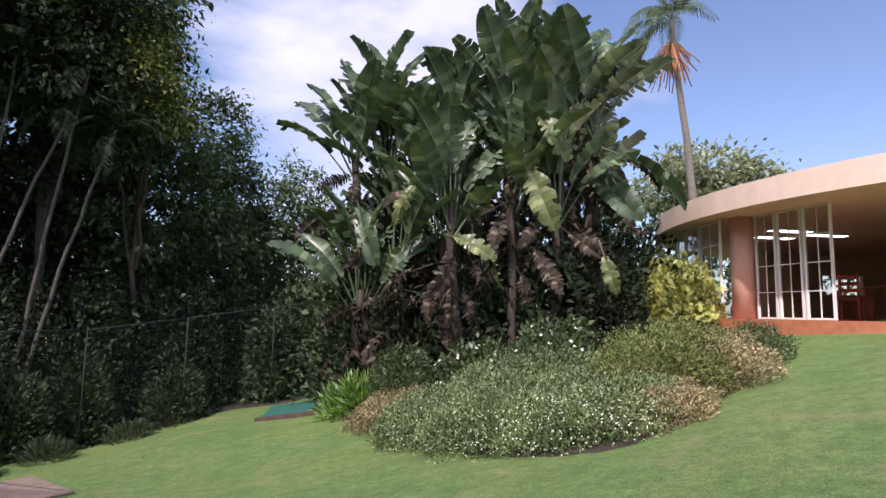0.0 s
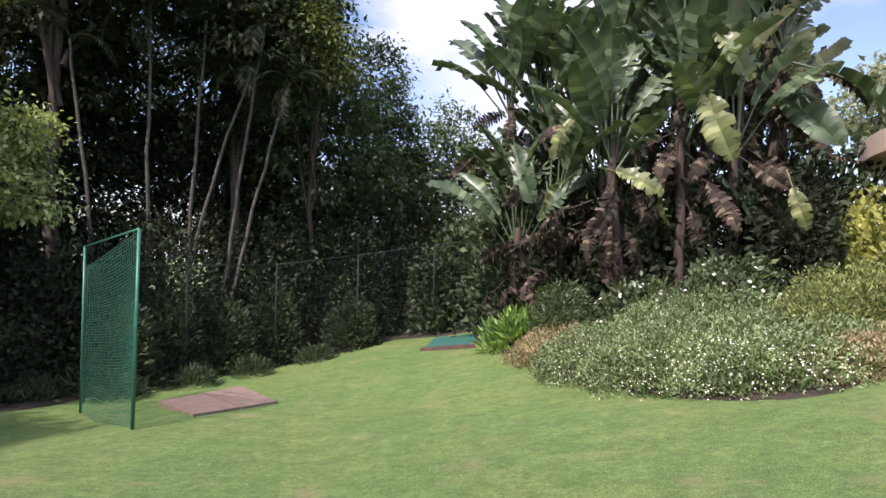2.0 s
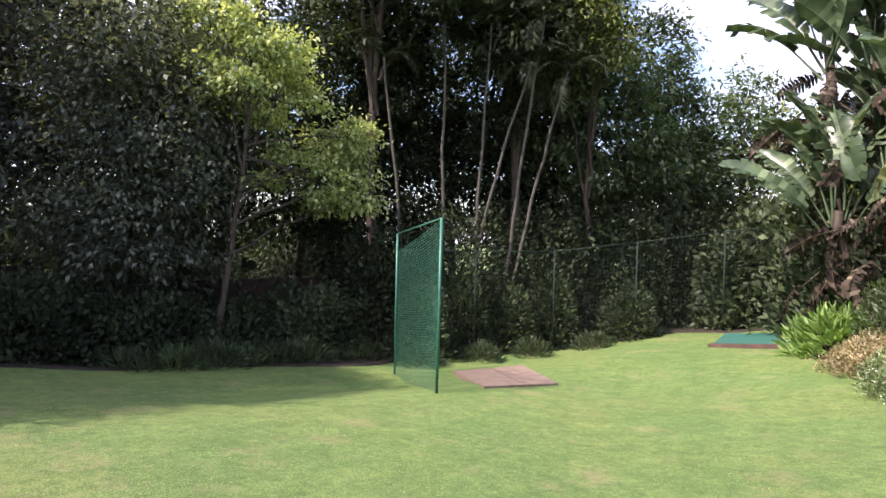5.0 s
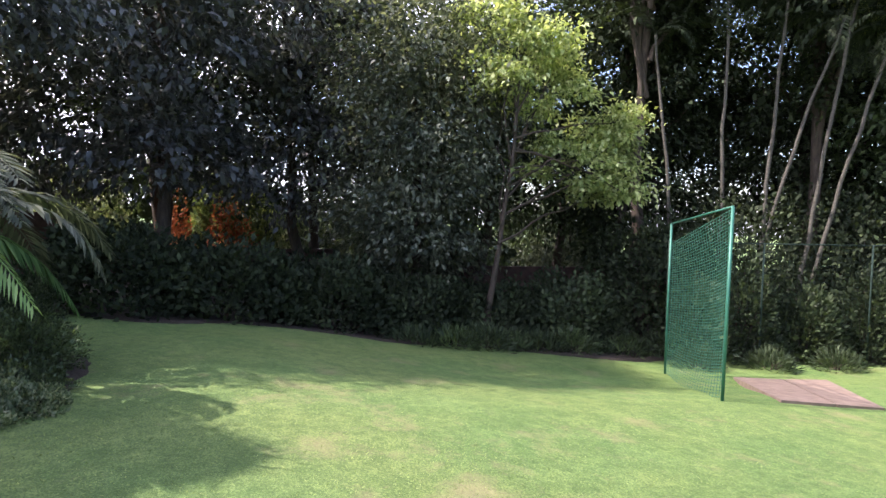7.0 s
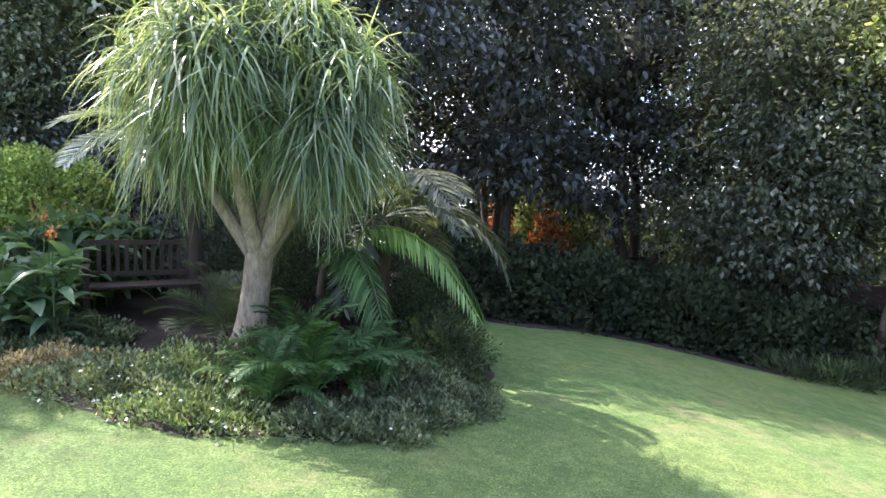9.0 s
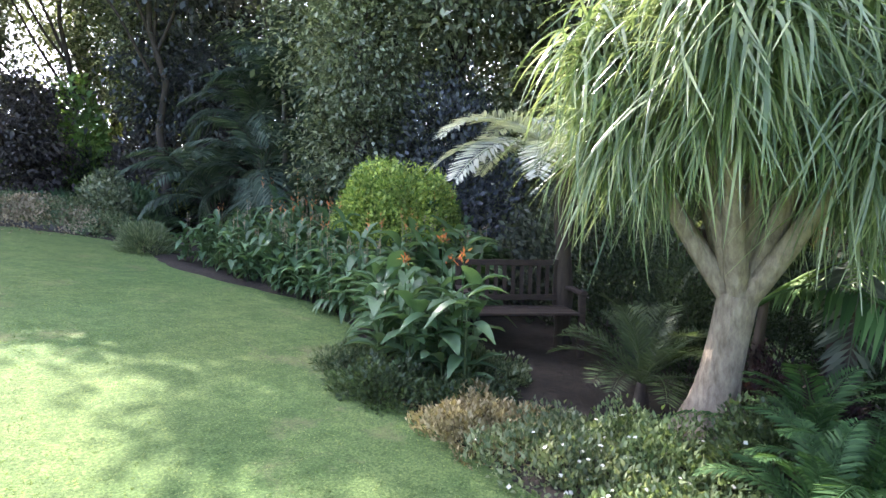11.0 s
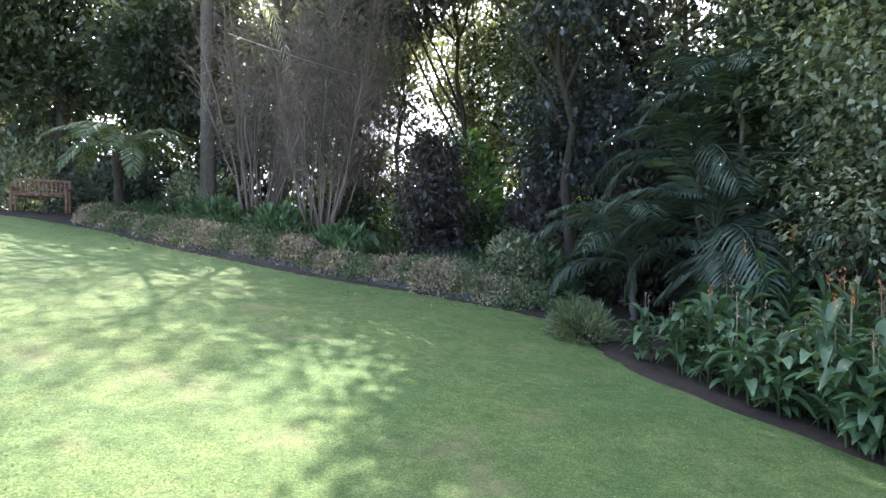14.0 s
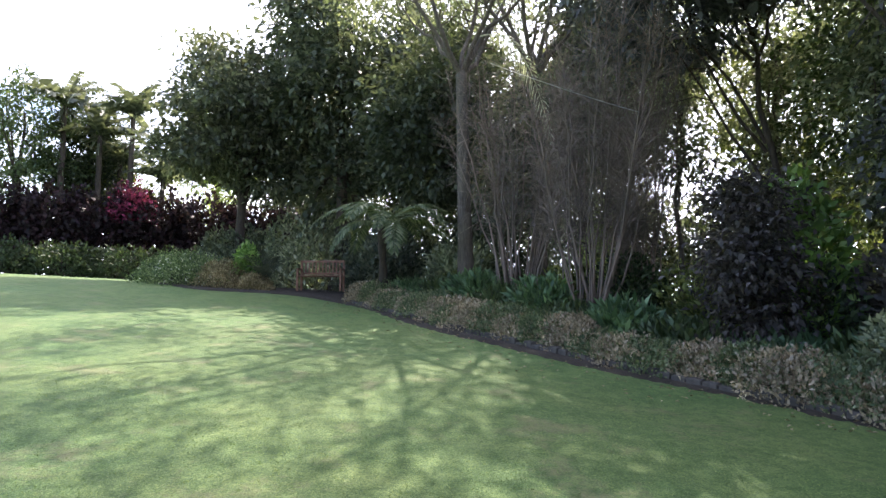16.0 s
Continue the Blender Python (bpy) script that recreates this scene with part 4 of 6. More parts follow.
def strelitzia_clump():
    g = np.random.default_rng(3)
    z = gz(1.2, 14)
    t = thing("giant_strelitzia_clump", Matrix.Translation((1.2, 14, z)), "tall clump of giant strelitzia with torn paddle leaves and dry stems", "large plant")
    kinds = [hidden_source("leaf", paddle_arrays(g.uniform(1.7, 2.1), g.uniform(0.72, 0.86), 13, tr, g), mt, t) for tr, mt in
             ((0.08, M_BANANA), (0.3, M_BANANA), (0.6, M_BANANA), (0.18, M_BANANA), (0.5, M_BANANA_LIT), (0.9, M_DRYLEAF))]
    used = set()

    def put(k, m):
        if k in used:
            again(kinds[k], t, m)
        else:
            kinds[k].matrix_basis = m
            used.add(k)
    stems = [(-3.0, -0.1, 6.1, -0.5), (-2.5, 0.5, 6.8, -0.3), (-2.2, -0.2, 5.5, -0.5), (-1.6, 0.4, 4.6, -0.3), (-0.9, -0.6, 5.6, -0.1), (-0.2, 0.6, 5.2, 0), (0.35, -0.8, 6.5, 0.1), (0.9, 0.3, 6.4, 0.1), (1.4, -0.5, 6.3, 0.2), (1.8, 0.2, 5.8, 0.15), (2.2, -0.3, 6.1, 0.1), (2.5, 0.5, 4.2, 0.1),
             (-2.6, -0.6, 2.6, -0.6), (-2.0, -0.8, 3.3, -0.3), (-1.1, -1.0, 3.5, -0.2), (1.2, -1.2, 3.9, 0.1), (2.2, 1.2, 4.8, 0.1), (0.3, -1.2, 4.4, 0), (-0.9, -1.6, 4.0, -0.2)]
    for i, (x, y, h, ln) in enumerate(stems):
        foot = gz(1.2 + x, 14 + y) - z - 0.05
        k = np.linspace(0, 1, 7)
        pts = np.stack([x + ln * k, y + 0 * k, foot + h * k], 1) + g.normal(size=(7, 3)) * 0.03
        tube("stem", pts, 0.11 * (1 - 0.25 * k) * (1 + 0.08 * np.sin(k * 40)), M_DARKBARK, t)
        plane = g.uniform(-35, 35)
        n = 13
        for j in range(n):
            side = 1 if j % 2 else -1
            q = j / (n - 1)
            tilt = 86 - 66 * q ** 1.2 if j < 9 else g.uniform(-70, -5)
            az = (plane if side > 0 else 180 + plane) + g.uniform(-38, 38)
            kk = int(g.choice([0, 1, 2, 3, 4], p=[0.31, 0.29, 0.21, 0.17, 0.02])) if j < 10 else 5
            m = Matrix.Translation(pts[-1] + np.array([0, 0, -0.08 * j])) @ pose(0, 0, 0, 0, 0, az) @ pose(0, 0, 0, g.uniform(-60, 60), -tilt, 0) @ Matrix.Translation((0.9, 0, 0))
            s = g.uniform(0.75, 1.05) * (0.5 if kk == 5 else 1.0)
            put(kk, m @ Matrix.Diagonal((s, s, s, 1)))
        for j in range(7):
            zz = foot + h * g.uniform(0.5, 1.0)
            m = Matrix.Translation((x + ln * 0.6, y, zz)) @ pose(0, 0, 0, 0, 0, g.uniform(0, 360)) @ pose(0, 0, 0, g.uniform(-70, 70), g.uniform(15, 85), 0) @ Matrix.Translation((0.5, 0, 0))
            s = g.uniform(0.3, 0.6)
            put(5, m @ Matrix.Diagonal((s, s, s, 1)))
    # leaves hanging at the front, sunlight put into their paler colour
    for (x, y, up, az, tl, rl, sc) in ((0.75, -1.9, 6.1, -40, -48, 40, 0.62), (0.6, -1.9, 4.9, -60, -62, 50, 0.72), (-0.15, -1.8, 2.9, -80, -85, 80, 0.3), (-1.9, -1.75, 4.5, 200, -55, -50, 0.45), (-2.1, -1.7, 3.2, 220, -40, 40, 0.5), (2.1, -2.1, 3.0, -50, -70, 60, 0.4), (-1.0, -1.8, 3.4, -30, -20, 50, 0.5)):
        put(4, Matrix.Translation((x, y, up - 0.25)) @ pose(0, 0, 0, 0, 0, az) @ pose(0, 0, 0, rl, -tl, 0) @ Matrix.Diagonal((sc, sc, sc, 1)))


strelitzia_clump()
for i, (x, y, w, h) in enumerate([(-4.3, 18.8, 1.6, 3.6), (-1.8, 15.6, 1.9, 4.2), (0.6, 15.9, 2.0, 4.8), (3.0, 15.9, 2.0, 4.8), (5.0, 16.6, 1.7, 3.8), (-5.0, 17.6, 0.9, 2.4)]):
    mound("dark_shrub", x, y, w, w, h, M_DARKLEAF, 5000, 0.2, 0.1, "dark green shrub behind the strelitzia", seed=70 + i, group="dark shrubs behind the strelitzia", square=0.6)
# added dark shrubs that stand in for the black shade between the stems
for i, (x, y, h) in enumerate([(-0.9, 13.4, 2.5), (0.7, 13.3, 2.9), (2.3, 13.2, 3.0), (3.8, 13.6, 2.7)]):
    mound("shade_filler_shrub", x, y, 0.95, 0.8, h, M_SHADELEAF, 2600, 0.16, 0.08, "added dark shrub standing in for the shade between the strelitzia stems", seed=62 + i, group="shrubs under the strelitzia", square=0.6)
tp = palm("tall_palm", 9.2, 20.4, 11.6, M_MIDLEAF, F_BIG, 13, 0.17, (-0.95, 0), "tall smooth-trunked palm with orange seed clusters behind the house", seed=40, lo=-30, hi=60)
gs = np.random.default_rng(2)
ss = [tube_arrays(bent((-0.95, 0, 10.7), (-0.95 + a_ * 0.75, b_ * 0.75, 10.4 - c_), 6, 0.15, 0.03, gs), np.full(6, 0.022), 4) for a_, b_, c_ in zip(gs.uniform(-1, 1, 70), gs.uniform(-1, 1, 70), gs.uniform(0.1, 1.4, 70))]
quads("seedhead", *join(ss), M_SEED, tp)
mound("hedge_shrub", 14.6, 25.0, 4.2, 2.2, 6.0, M_MIDLEAF, 4000, 0.25, 0.12, "green hedge shrub behind the house", seed=43)
tree("distant_tree", 12.4, 27, [(0, 0, 7.6, 2.4, 2.2, 1.3), (-1.6, 0, 6.8, 1.9, 2, 1.3), (1.7, 0, 7.0, 1.7, 2, 1.2), (0, 0, 6.0, 2.4, 2.2, 1.3)], M_SPECKLE, 9000, 0.3, 0.15, label="round dark tree beyond the house roof", seed=41)
mound("golden_shrub", 5.55, 13.9, 0.95, 0.95, 1.95, M_GOLDLEAF, 2600, 0.16, 0.11, "golden-yellow leafy shrub beside the house", seed=42, square=0.7)

# ---- flower bed shrubs ----
FB = [
    # x, y, rx, ry, h, turn, leaf, leaves, flowers, label
    (1.05, 8.1, 1.45, 1.15, 0.8, -25, M_DAISY, 12000, 520, "low grey-green daisy bush with small white flowers"),
    (1.9, 7.35, 1.05, 0.85, 0.62, 15, M_DAISY, 8500, 380, "low daisy bush with small white flowers"),
    (-0.1, 9.5, 1.05, 0.95, 0.75, 0, M_DAISY, 7000, 330, "low daisy bush dotted with white flowers"),
    (2.55, 7.3, 0.85, 0.65, 0.45, 25, M_PINKHEATH, 6000, 0, "straw-pink heath bush at the lawn's edge"),
    (3.9, 8.9, 1.05, 1.0, 0.75, 40, M_PINKHEATH, 8500, 0, "straw-coloured heath bush on the slope"),
    (3.0, 8.5, 1.1, 1.0, 1.12, 20, M_OLIVE, 11000, 0, "olive-green rounded bush above the daisies"),
    (4.9, 10.0, 0.95, 0.9, 0.6, 0, M_MIDLEAF, 6000, 0, "dark green clipped low bush"),
    (-0.95, 10.9, 0.8, 0.75, 0.6, 0, M_PINKHEATH, 5000, 0, "brownish heath bush beside the daisies"),
    (1.2, 10.3, 1.5, 1.0, 0.95, 10, M_DAISY, 7000, 240, "daisy bush with white flowers"),
]
for i, (x, y, rx, ry, h, tn, lf, n, fl, lb) in enumerate(FB):
    mound("bush", x, y, rx, ry, h, lf, int(n * 1.8), 0.055, 0.021, lb, turn=tn, flowers=int(fl * 1.5), fs=0.021, seed=80 + i, group="bushes in the flower bed", square=0.75)
mound("white_flowering_bush", 0.55, 11.7, 1.0, 0.6, 1.1, M_MIDLEAF, 3600, 0.12, 0.06, "green bush with larger white flowers", flowers=90, fs=0.08, seed=95)
mound("white_flowering_bush", 2.0, 11.2, 1.1, 0.6, 1.25, M_MIDLEAF, 3600, 0.12, 0.06, "green bush with larger white flowers", flowers=90, fs=0.08, seed=96)
mound("round_bush", -0.85, 11.6, 0.6, 0.6, 1.3, M_MIDLEAF, 4200, 0.1, 0.03, "dark green rounded conifer-like bush", seed=97, square=0.6)
mound("leafy_plant", -1.85, 12.5, 0.7, 0.5, 0.7, M_BRIGHT, 900, 0.3, 0.06, "bright green strappy plant by the path", seed=98, tuft=1.0)

# ---- island bed: ponytail palm ----
def strap_mass(tips, n, L, w, g, drop=1.0, out=1.0):
    """Long arching strap leaves from the branch tips."""
    tips = np.asarray(tips, float)
    S = 7
    which = g.integers(0, len(tips), n)
    d = unit(n, g)
    d[:, 2] = g.uniform(-0.35, 1.1, n)
    d /= np.linalg.norm(d, axis=1)[:, None]
    Ls = L * g.uniform(0.45, 1.2, n)
    t = np.linspace(0, 1, S)
    p = np.zeros((n, S, 3))
    p[:, 0] = tips[which] + g.normal(size=(n, 3)) * 0.10
    fall = g.uniform(0.12, 0.72, n)[:, None] * drop
    curl = g.normal(size=(n, 3)) * np.array([0.15, 0.15, 0.05])
    cur = d.copy()
    for i in range(1, S):
        cur = cur + np.array([0, 0, -1.0]) * fall + curl
        cur /= np.linalg.norm(cur, axis=1)[:, None]
        p[:, i] = p[:, i - 1] + cur * (Ls / (S - 1))[:, None]
    side = np.cross(d, [0, 0, 1.0]) + 1e-4
    side /= np.linalg.norm(side, axis=1)[:, None]
    hw = (w / 2 * (1 - t ** 2) + 0.001)[None, :, None]
    a, b = p - side[:, None] * hw, p + side[:, None] * hw
    v = np.stack([a, b], 2).reshape(-1, 3)
    k = (np.arange(n) * S * 2)[:, None] + (np.arange(S - 1) * 2)[None]
    f = np.stack([k, k + 1, k + 3, k + 2], -1).reshape(-1, 4)
    return v, f


def ponytail():
    g = np.random.default_rng(21)
    x, y = -5.75, -3.48
    t = thing("ponytail_palm", Matrix.Translation((x, y, gz(x, y) - 0.03)), "ponytail palm with swollen fissured trunk and drooping strap leaves", "palm")
    k = np.linspace(0, 1, 12)
    pts = np.stack([0.12 * k, 0.32 * np.maximum(0, k - 0.2) * 0.3 + 0.08 * k, 1.12 * k], 1)
    rad = 0.092 + 0.40 * np.exp(-k * 5.5) + 0.02 * k
    tube("trunk", pts, rad, M_PONYBARK, t, sides=18)
    head = pts[-1]
    tips = []
    for i, (ax, ay, az) in enumerate([(0.35, 0.6, 1.0), (-0.3, 0.5, 1.15), (0.5, -0.1, 1.25), (-0.45, -0.35, 1.1), (0.1, -0.65, 1.0), (0.0, 0.15, 1.6), (0.2, -0.3, 1.5), (-0.2, 0.35, 1.5), (-0.1, 0.6, 0.9), (0.15, 0.45, 1.35)]):
        e = head + np.array([ax, ay, az])
        mid = head + np.array([ax * 0.55, ay * 0.55, az * 0.42])
        q = np.linspace(0, 1, 7)[:, None]
        c = (1 - q) ** 2 * (head - (0, 0, 0.08)) + 2 * q * (1 - q) * mid + q ** 2 * e
        tube("branch", c, np.linspace(0.075, 0.035, 7), M_PONYBARK, t, sides=8)
        tips.append(e)
    tuft = []
    for i in range(26):
        a, e = g.uniform(0, 2 * np.pi), g.uniform(0.15, 1.45)
        tuft.append(head + np.array([0.95 * math.cos(e) * math.cos(a), 0.95 * math.cos(e) * math.sin(a), 1.0 + 1.0 * math.sin(e)]))
    quads("leaf_mop", *join([strap_mass(tips, 7500, 0.8, 0.017, g, 1.1), strap_mass(tuft, 6500, 0.56, 0.019, g, 1.5)]), M_STRAP, t)
    return t


ponytail()


def fern(name, x, y, fr, count, mat, label, h=0.1, lo=5, hi=55, size=(0.8, 1.1), seed=0, group="", trunk=0.0):
    g = np.random.default_rng(seed)
    t = thing(name, Matrix.Translation((x, y, gz(x, y))), label, "fern", group)
    if trunk:
        k = np.linspace(0, 1, 8)
        tube("trunk", np.stack([0.1 * k, 0 * k, trunk * k], 1), 0.1 + 0.02 * np.sin(k * 30), M_DARKBARK, t)
    else:
        tube("crown_base", np.array([[0, 0, -0.02], [0, 0, h * 0.5], [0, 0, h + 0.02]]), [0.06, 0.06, 0.03], M_DARKBARK, t)
    src = hidden_source("frond", fr, mat, t, Matrix.Translation((0, 0, trunk or h)) @ pose(0, 0, 0, 0, -20, 40))
    ring_fronds(t, src, count - 1, trunk or h, g, lo, hi, size)
    return t


F_FERN = frond_arrays(0.75, 0.75, 34, 0.02, 0.125, 0.95, 0.25)
F_TREEFERN = frond_arrays(1.7, 0.75, 40, 0.06, 0.34, 0.55, 0.35)
F_SILVER = frond_arrays(1.55, 0.62, 54, 0.034, 0.30, 0.5, 0.15)
F_CYCAD = frond_arrays(0.9, 0.5, 34, 0.014, 0.22, 0.6, 0.1)
F_ARCH = frond_arrays(2.1, 1.0, 52, 0.05, 0.32, 0.72, 0.75)
for i, (x, y, s) in enumerate([(-5.05, -2.72, 1.15), (-5.4, -2.45, 1.0), (-4.85, -2.95, 0.8), (-5.5, -2.9, 1.1), (-5.75, -2.35, 0.8)]):
    fern("fern", x, y, F_FERN, 14, M_FERN, "bright green sword fern at the ponytail palm's foot", 0.1, 0, 60, (0.8 * s, 1.1 * s), 10 + i, "ferns in the island bed")
fern("cycad", -6.3, -3.95, F_CYCAD, 18, M_MIDLEAF, "blue-green cycad with stiff narrow fronds", 0.25, -5, 60, (0.8, 1.0), 20)
fern("tree_fern", -7.3, -2.6, F_TREEFERN, 13, M_GREYLEAF, "tree fern with long arching silvery fronds", lo=-25, hi=25, seed=22, trunk=1.55)
fern("tree_fern", -7.8, -5.0, F_SILVER, 18, M_SILVER, "tree fern with silvery fronds, whitened in colour as if sunlit", lo=-4, hi=32, seed=23, trunk=1.95, size=(1.0, 1.2))
# the long arching yellow-green frond
at_ = thing("arching_palm", Matrix.Translation((-6.9, -3.2, gz(-6.9, -3.2))), "small palm with a long arching yellow-green frond", "palm")
tube("stem", np.array([[0, 0, 0], [0, 0, 0.5], [0.02, 0.05, 1.0]]), [0.05, 0.045, 0.03], M_DARKBARK, at_)
for a, q in ((62, 8), (35, -5), (110, 0)):
    hidden_source("frond", F_ARCH, M_BRIGHT if a == 62 else M_FERN, at_, Matrix.Translation((0, 0, 0.95)) @ pose(0, 0, 0, 0, -q, a))

IB = [(-5.0, -4.1, 0.55, 0.6, 0.30, M_COVER, 30), (-4.75, -3.4, 0.45, 0.55, 0.22, M_DAISY, 50), (-5.1, -4.7, 0.5, 0.4, 0.25, M_PINKHEATH, 0), (-6.1, -2.1, 0.6, 0.5, 0.35, M_COVER, 10), (-6.6, -1.8, 0.5, 0.4, 0.3, M_MIDLEAF, 0),
      (-6.3, -3.0, 0.6, 0.5, 0.6, M_PLUM, 0), (-7.1, -1.9, 0.6, 0.5, 0.6, M_MIDLEAF, 0), (-7.8, -2.2, 0.7, 0.6, 0.9, M_DARKLEAF, 0), (-8.6, -3.0, 0.9, 0.8, 1.3, M_DARKLEAF, 0), (-8.7, -4.4, 0.9, 0.9, 1.4, M_DARKLEAF, 0), (-5.3, -3.7, 0.5, 0.5, 0.4, M_DAISY, 60), (-5.75, -3.1, 0.35, 0.35, 0.25, M_PLUM, 0), (-5.35, -3.2, 0.3, 0.3, 0.5, M_MIDLEAF, 8), (-4.9, -2.55, 0.35, 0.35, 0.2, M_COVER, 8),
      (-7.6, -3.7, 0.8, 0.6, 1.2, M_DARKLEAF, 0), (-5.45, -5.0, 0.4, 0.35, 0.25, M_MIDLEAF, 10), (-5.45, -1.95, 0.42, 0.35, 0.22, M_COVER, 6), (-5.0, -2.2, 0.35, 0.35, 0.2, M_COVER, 8), (-5.9, -1.6, 0.4, 0.3, 0.22, M_COVER, 0), (-5.5, -6.05, 0.3, 0.25, 0.22, M_COVER, 0), (-5.15, -5.5, 0.35, 0.35, 0.3, M_MIDLEAF, 0), (-6.1, -5.2, 0.5, 0.4, 0.3, M_COVER, 0)]
for i, (x, y, rx, ry, h, lf, fl) in enumerate(IB):
    mound("ground_cover", x, y, rx, ry, h * (0.72 if h < 0.5 else 1), lf, int(6200 * rx / 0.5), 0.042, 0.019, tuft=0.2, rough=0.25, label="low mixed ground-cover shrub dotted with pale flowers" if fl else "low leafy ground-cover shrub", flowers=fl, fs=0.028, seed=120 + i, group="ground cover in the island bed")


def bench(name, m, mat, label, w=1.3):
    t = thing(name, m, label, "bench")
    for sx in (-1, 1):
        for y, h in ((-0.22, 0.62), (0.25, 0.92)):
            bm = bmesh.new()
            box(bm, sx * w / 2 - 0.03, sx * w / 2 + 0.03, y - 0.03, y + 0.03, 0, h, None, 0.005)
            part("leg", bm, mat, t)
        bm = bmesh.new()
        box(bm, sx * w / 2 - 0.035, sx * w / 2 + 0.035, -0.28, 0.24, 0.62, 0.655, None, 0.008)
        part("armrest", bm, mat, t)
    for i in range(5):
        bm = bmesh.new()
        box(bm, -w / 2 + 0.03, w / 2 - 0.03, -0.25 + i * 0.1, -0.17 + i * 0.1, 0.42, 0.445, None, 0.004)
        part("seat_slat", bm, mat, t)
    for z in (0.5, 0.86):
        bm = bmesh.new()
        box(bm, -w / 2 + 0.03, w / 2 - 0.03, 0.235, 0.265, z, z + 0.06, None, 0.005)
        part("back_rail", bm, mat, t)
    for i in range(11):
        bm = bmesh.new()
        x = -w / 2 + 0.12 + i * (w - 0.24) / 10
        box(bm, x - 0.02, x + 0.02, 0.242, 0.258, 0.56, 0.86)
        part("back_slat", bm, mat, t)
    return t


bench("garden_bench", Matrix.Translation((-7.2, -5.28, gz(-7.2, -5.28) + 0.02)) @ pose(0, 0, 0, 0, 0, 125), M_DARKWOOD, "dark wooden garden bench in the shade beside the ponytail palm", 1.15)

# ---- cannas ----
def broad_arrays(L, w, bend_, seg=5):
    t = np.linspace(0, 1, seg + 1)
    hw = w / 2 * np.sin(np.pi * (0.05 + 0.93 * t)) ** 0.8
    x, z = L * t, L * (0.55 * t - bend_ * t ** 2)
    v = []
    for i in range(seg + 1):
        v += [[x[i], -hw[i], z[i] + hw[i] * 0.45], [x[i], 0, z[i]], [x[i], hw[i], z[i] + hw[i] * 0.45]]
    f = []
    for i in range(seg):
        k = 3 * i
        f += [[k, k + 1, k + 4, k + 3], [k + 1, k + 2, k + 5, k + 4]]
    return np.array(v), np.array(f)


def canna_meshes():
    out = []
    for s in range(4):
        g = np.random.default_rng(300 + s)
        ar = []
        stems = []
        for st in range(4):
            ox, oy, h = g.uniform(-0.13, 0.13), g.uniform(-0.13, 0.13), g.uniform(0.5, 0.85)
            stems.append(tube_arrays(np.array([[ox, oy, -0.05], [ox * 1.2, oy * 1.2, h * 0.5], [ox * 1.5, oy * 1.5, h]]), [0.012, 0.01, 0.006], 5))
            for j in range(9):
                v, f = broad_arrays(g.uniform(0.26, 0.40), g.uniform(0.11, 0.165), g.uniform(0.4, 1.1))
                m = np.array(Matrix.Translation((ox * (1 + .07 * j), oy * (1 + .07 * j), h * (0.15 + 0.85 * j / 8))) @ pose(0, 0, 0, 0, 0, j * 137 + g.uniform(-20, 20)) @ pose(0, 0, 0, 0, -g.uniform(-5, 45), 0))
                ar.append((v @ m[:3, :3].T + m[:3, 3], f))
        out.append((join(ar), join(stems)))
    return out


CANNAS = canna_meshes()
protos = []
for i, (lv, stm) in enumerate(CANNAS):
    t = thing("canna", pose(0, 0, 0), "broad-leaved green canna plant in the shaded border", "plant", "cannas in the border")
    quads("foliage", *lv, M_CANNA, t)
    quads("stem", *stm, M_MIDLEAF, t)
    if i != 1:
        gq = np.random.default_rng(50 + i)
        for j in range(2):
            ox, oy, hh = gq.uniform(-0.12, 0.12), gq.uniform(-0.12, 0.12), gq.uniform(0.95, 1.12)
            sp = [tube_arrays(np.array([[ox, oy, 0.1], [ox, oy, hh * 0.6], [ox * 1.2, oy, hh]]), [0.007, 0.006, 0.003], 4)]
            quads("flower_stalk", *join(sp), M_STRAW, t)
            quads("seed_pod", *leaf_arrays(np.array([ox * 1.2, oy, hh - 0.03]) + gq.normal(size=(8, 3)) * np.array([0.012, 0.012, 0.04]), unit(8, gq) + (0, 0, 0.8), unit(8, gq), 0.045, 0.018), M_ORANGE if i == 2 else M_STRAW, t, kind="stuff")
    protos.append(t)
gcan = np.random.default_rng(9)
used = set()


def put_proto(ps, k, m, us):
    if k in us:
        return copy_thing(ps[k], m)
    us.add(k)
    ps[k].matrix_world = m
    return ps[k]


EDGE = np.array([(-6.75, -6.65), (-7.05, -7.4), (-7.3, -8.4), (-7.4, -9.3), (-7.75, -11.3)])
for r in range(6):
    for i in range(24):
        q = i / 25 * (len(EDGE) - 1.001)
        a, u = int(q), q - int(q)
        p = EDGE[a] * (1 - u) + EDGE[a + 1] * u
        x, y = p[0] - 0.42 * r + gcan.uniform(-0.12, 0.12), p[1] + 0.06 * r + gcan.uniform(-0.12, 0.12)
        s = gcan.uniform(0.68, 0.9) + 0.08 * r
        put_proto(protos, int(gcan.integers(0, 4)), Matrix.Translation((x, y, gz(x, y) + 0.03)) @ pose(0, 0, 0, 0, 0, gcan.uniform(0, 360)) @ Matrix.Diagonal((s, s, s * gcan.uniform(1.0, 1.3), 1)), used)
CANNA_FRONT = [(-5.5, -5.5), (-5.75, -5.35), (-5.7, -5.85), (-6.0, -5.6), (-6.0, -6.1), (-6.35, -5.9), (-5.65, -5.15), (-6.4, -6.4), (-7.35, -6.2), (-7.65, -6.0), (-7.8, -6.45), (-7.3, -6.6)]
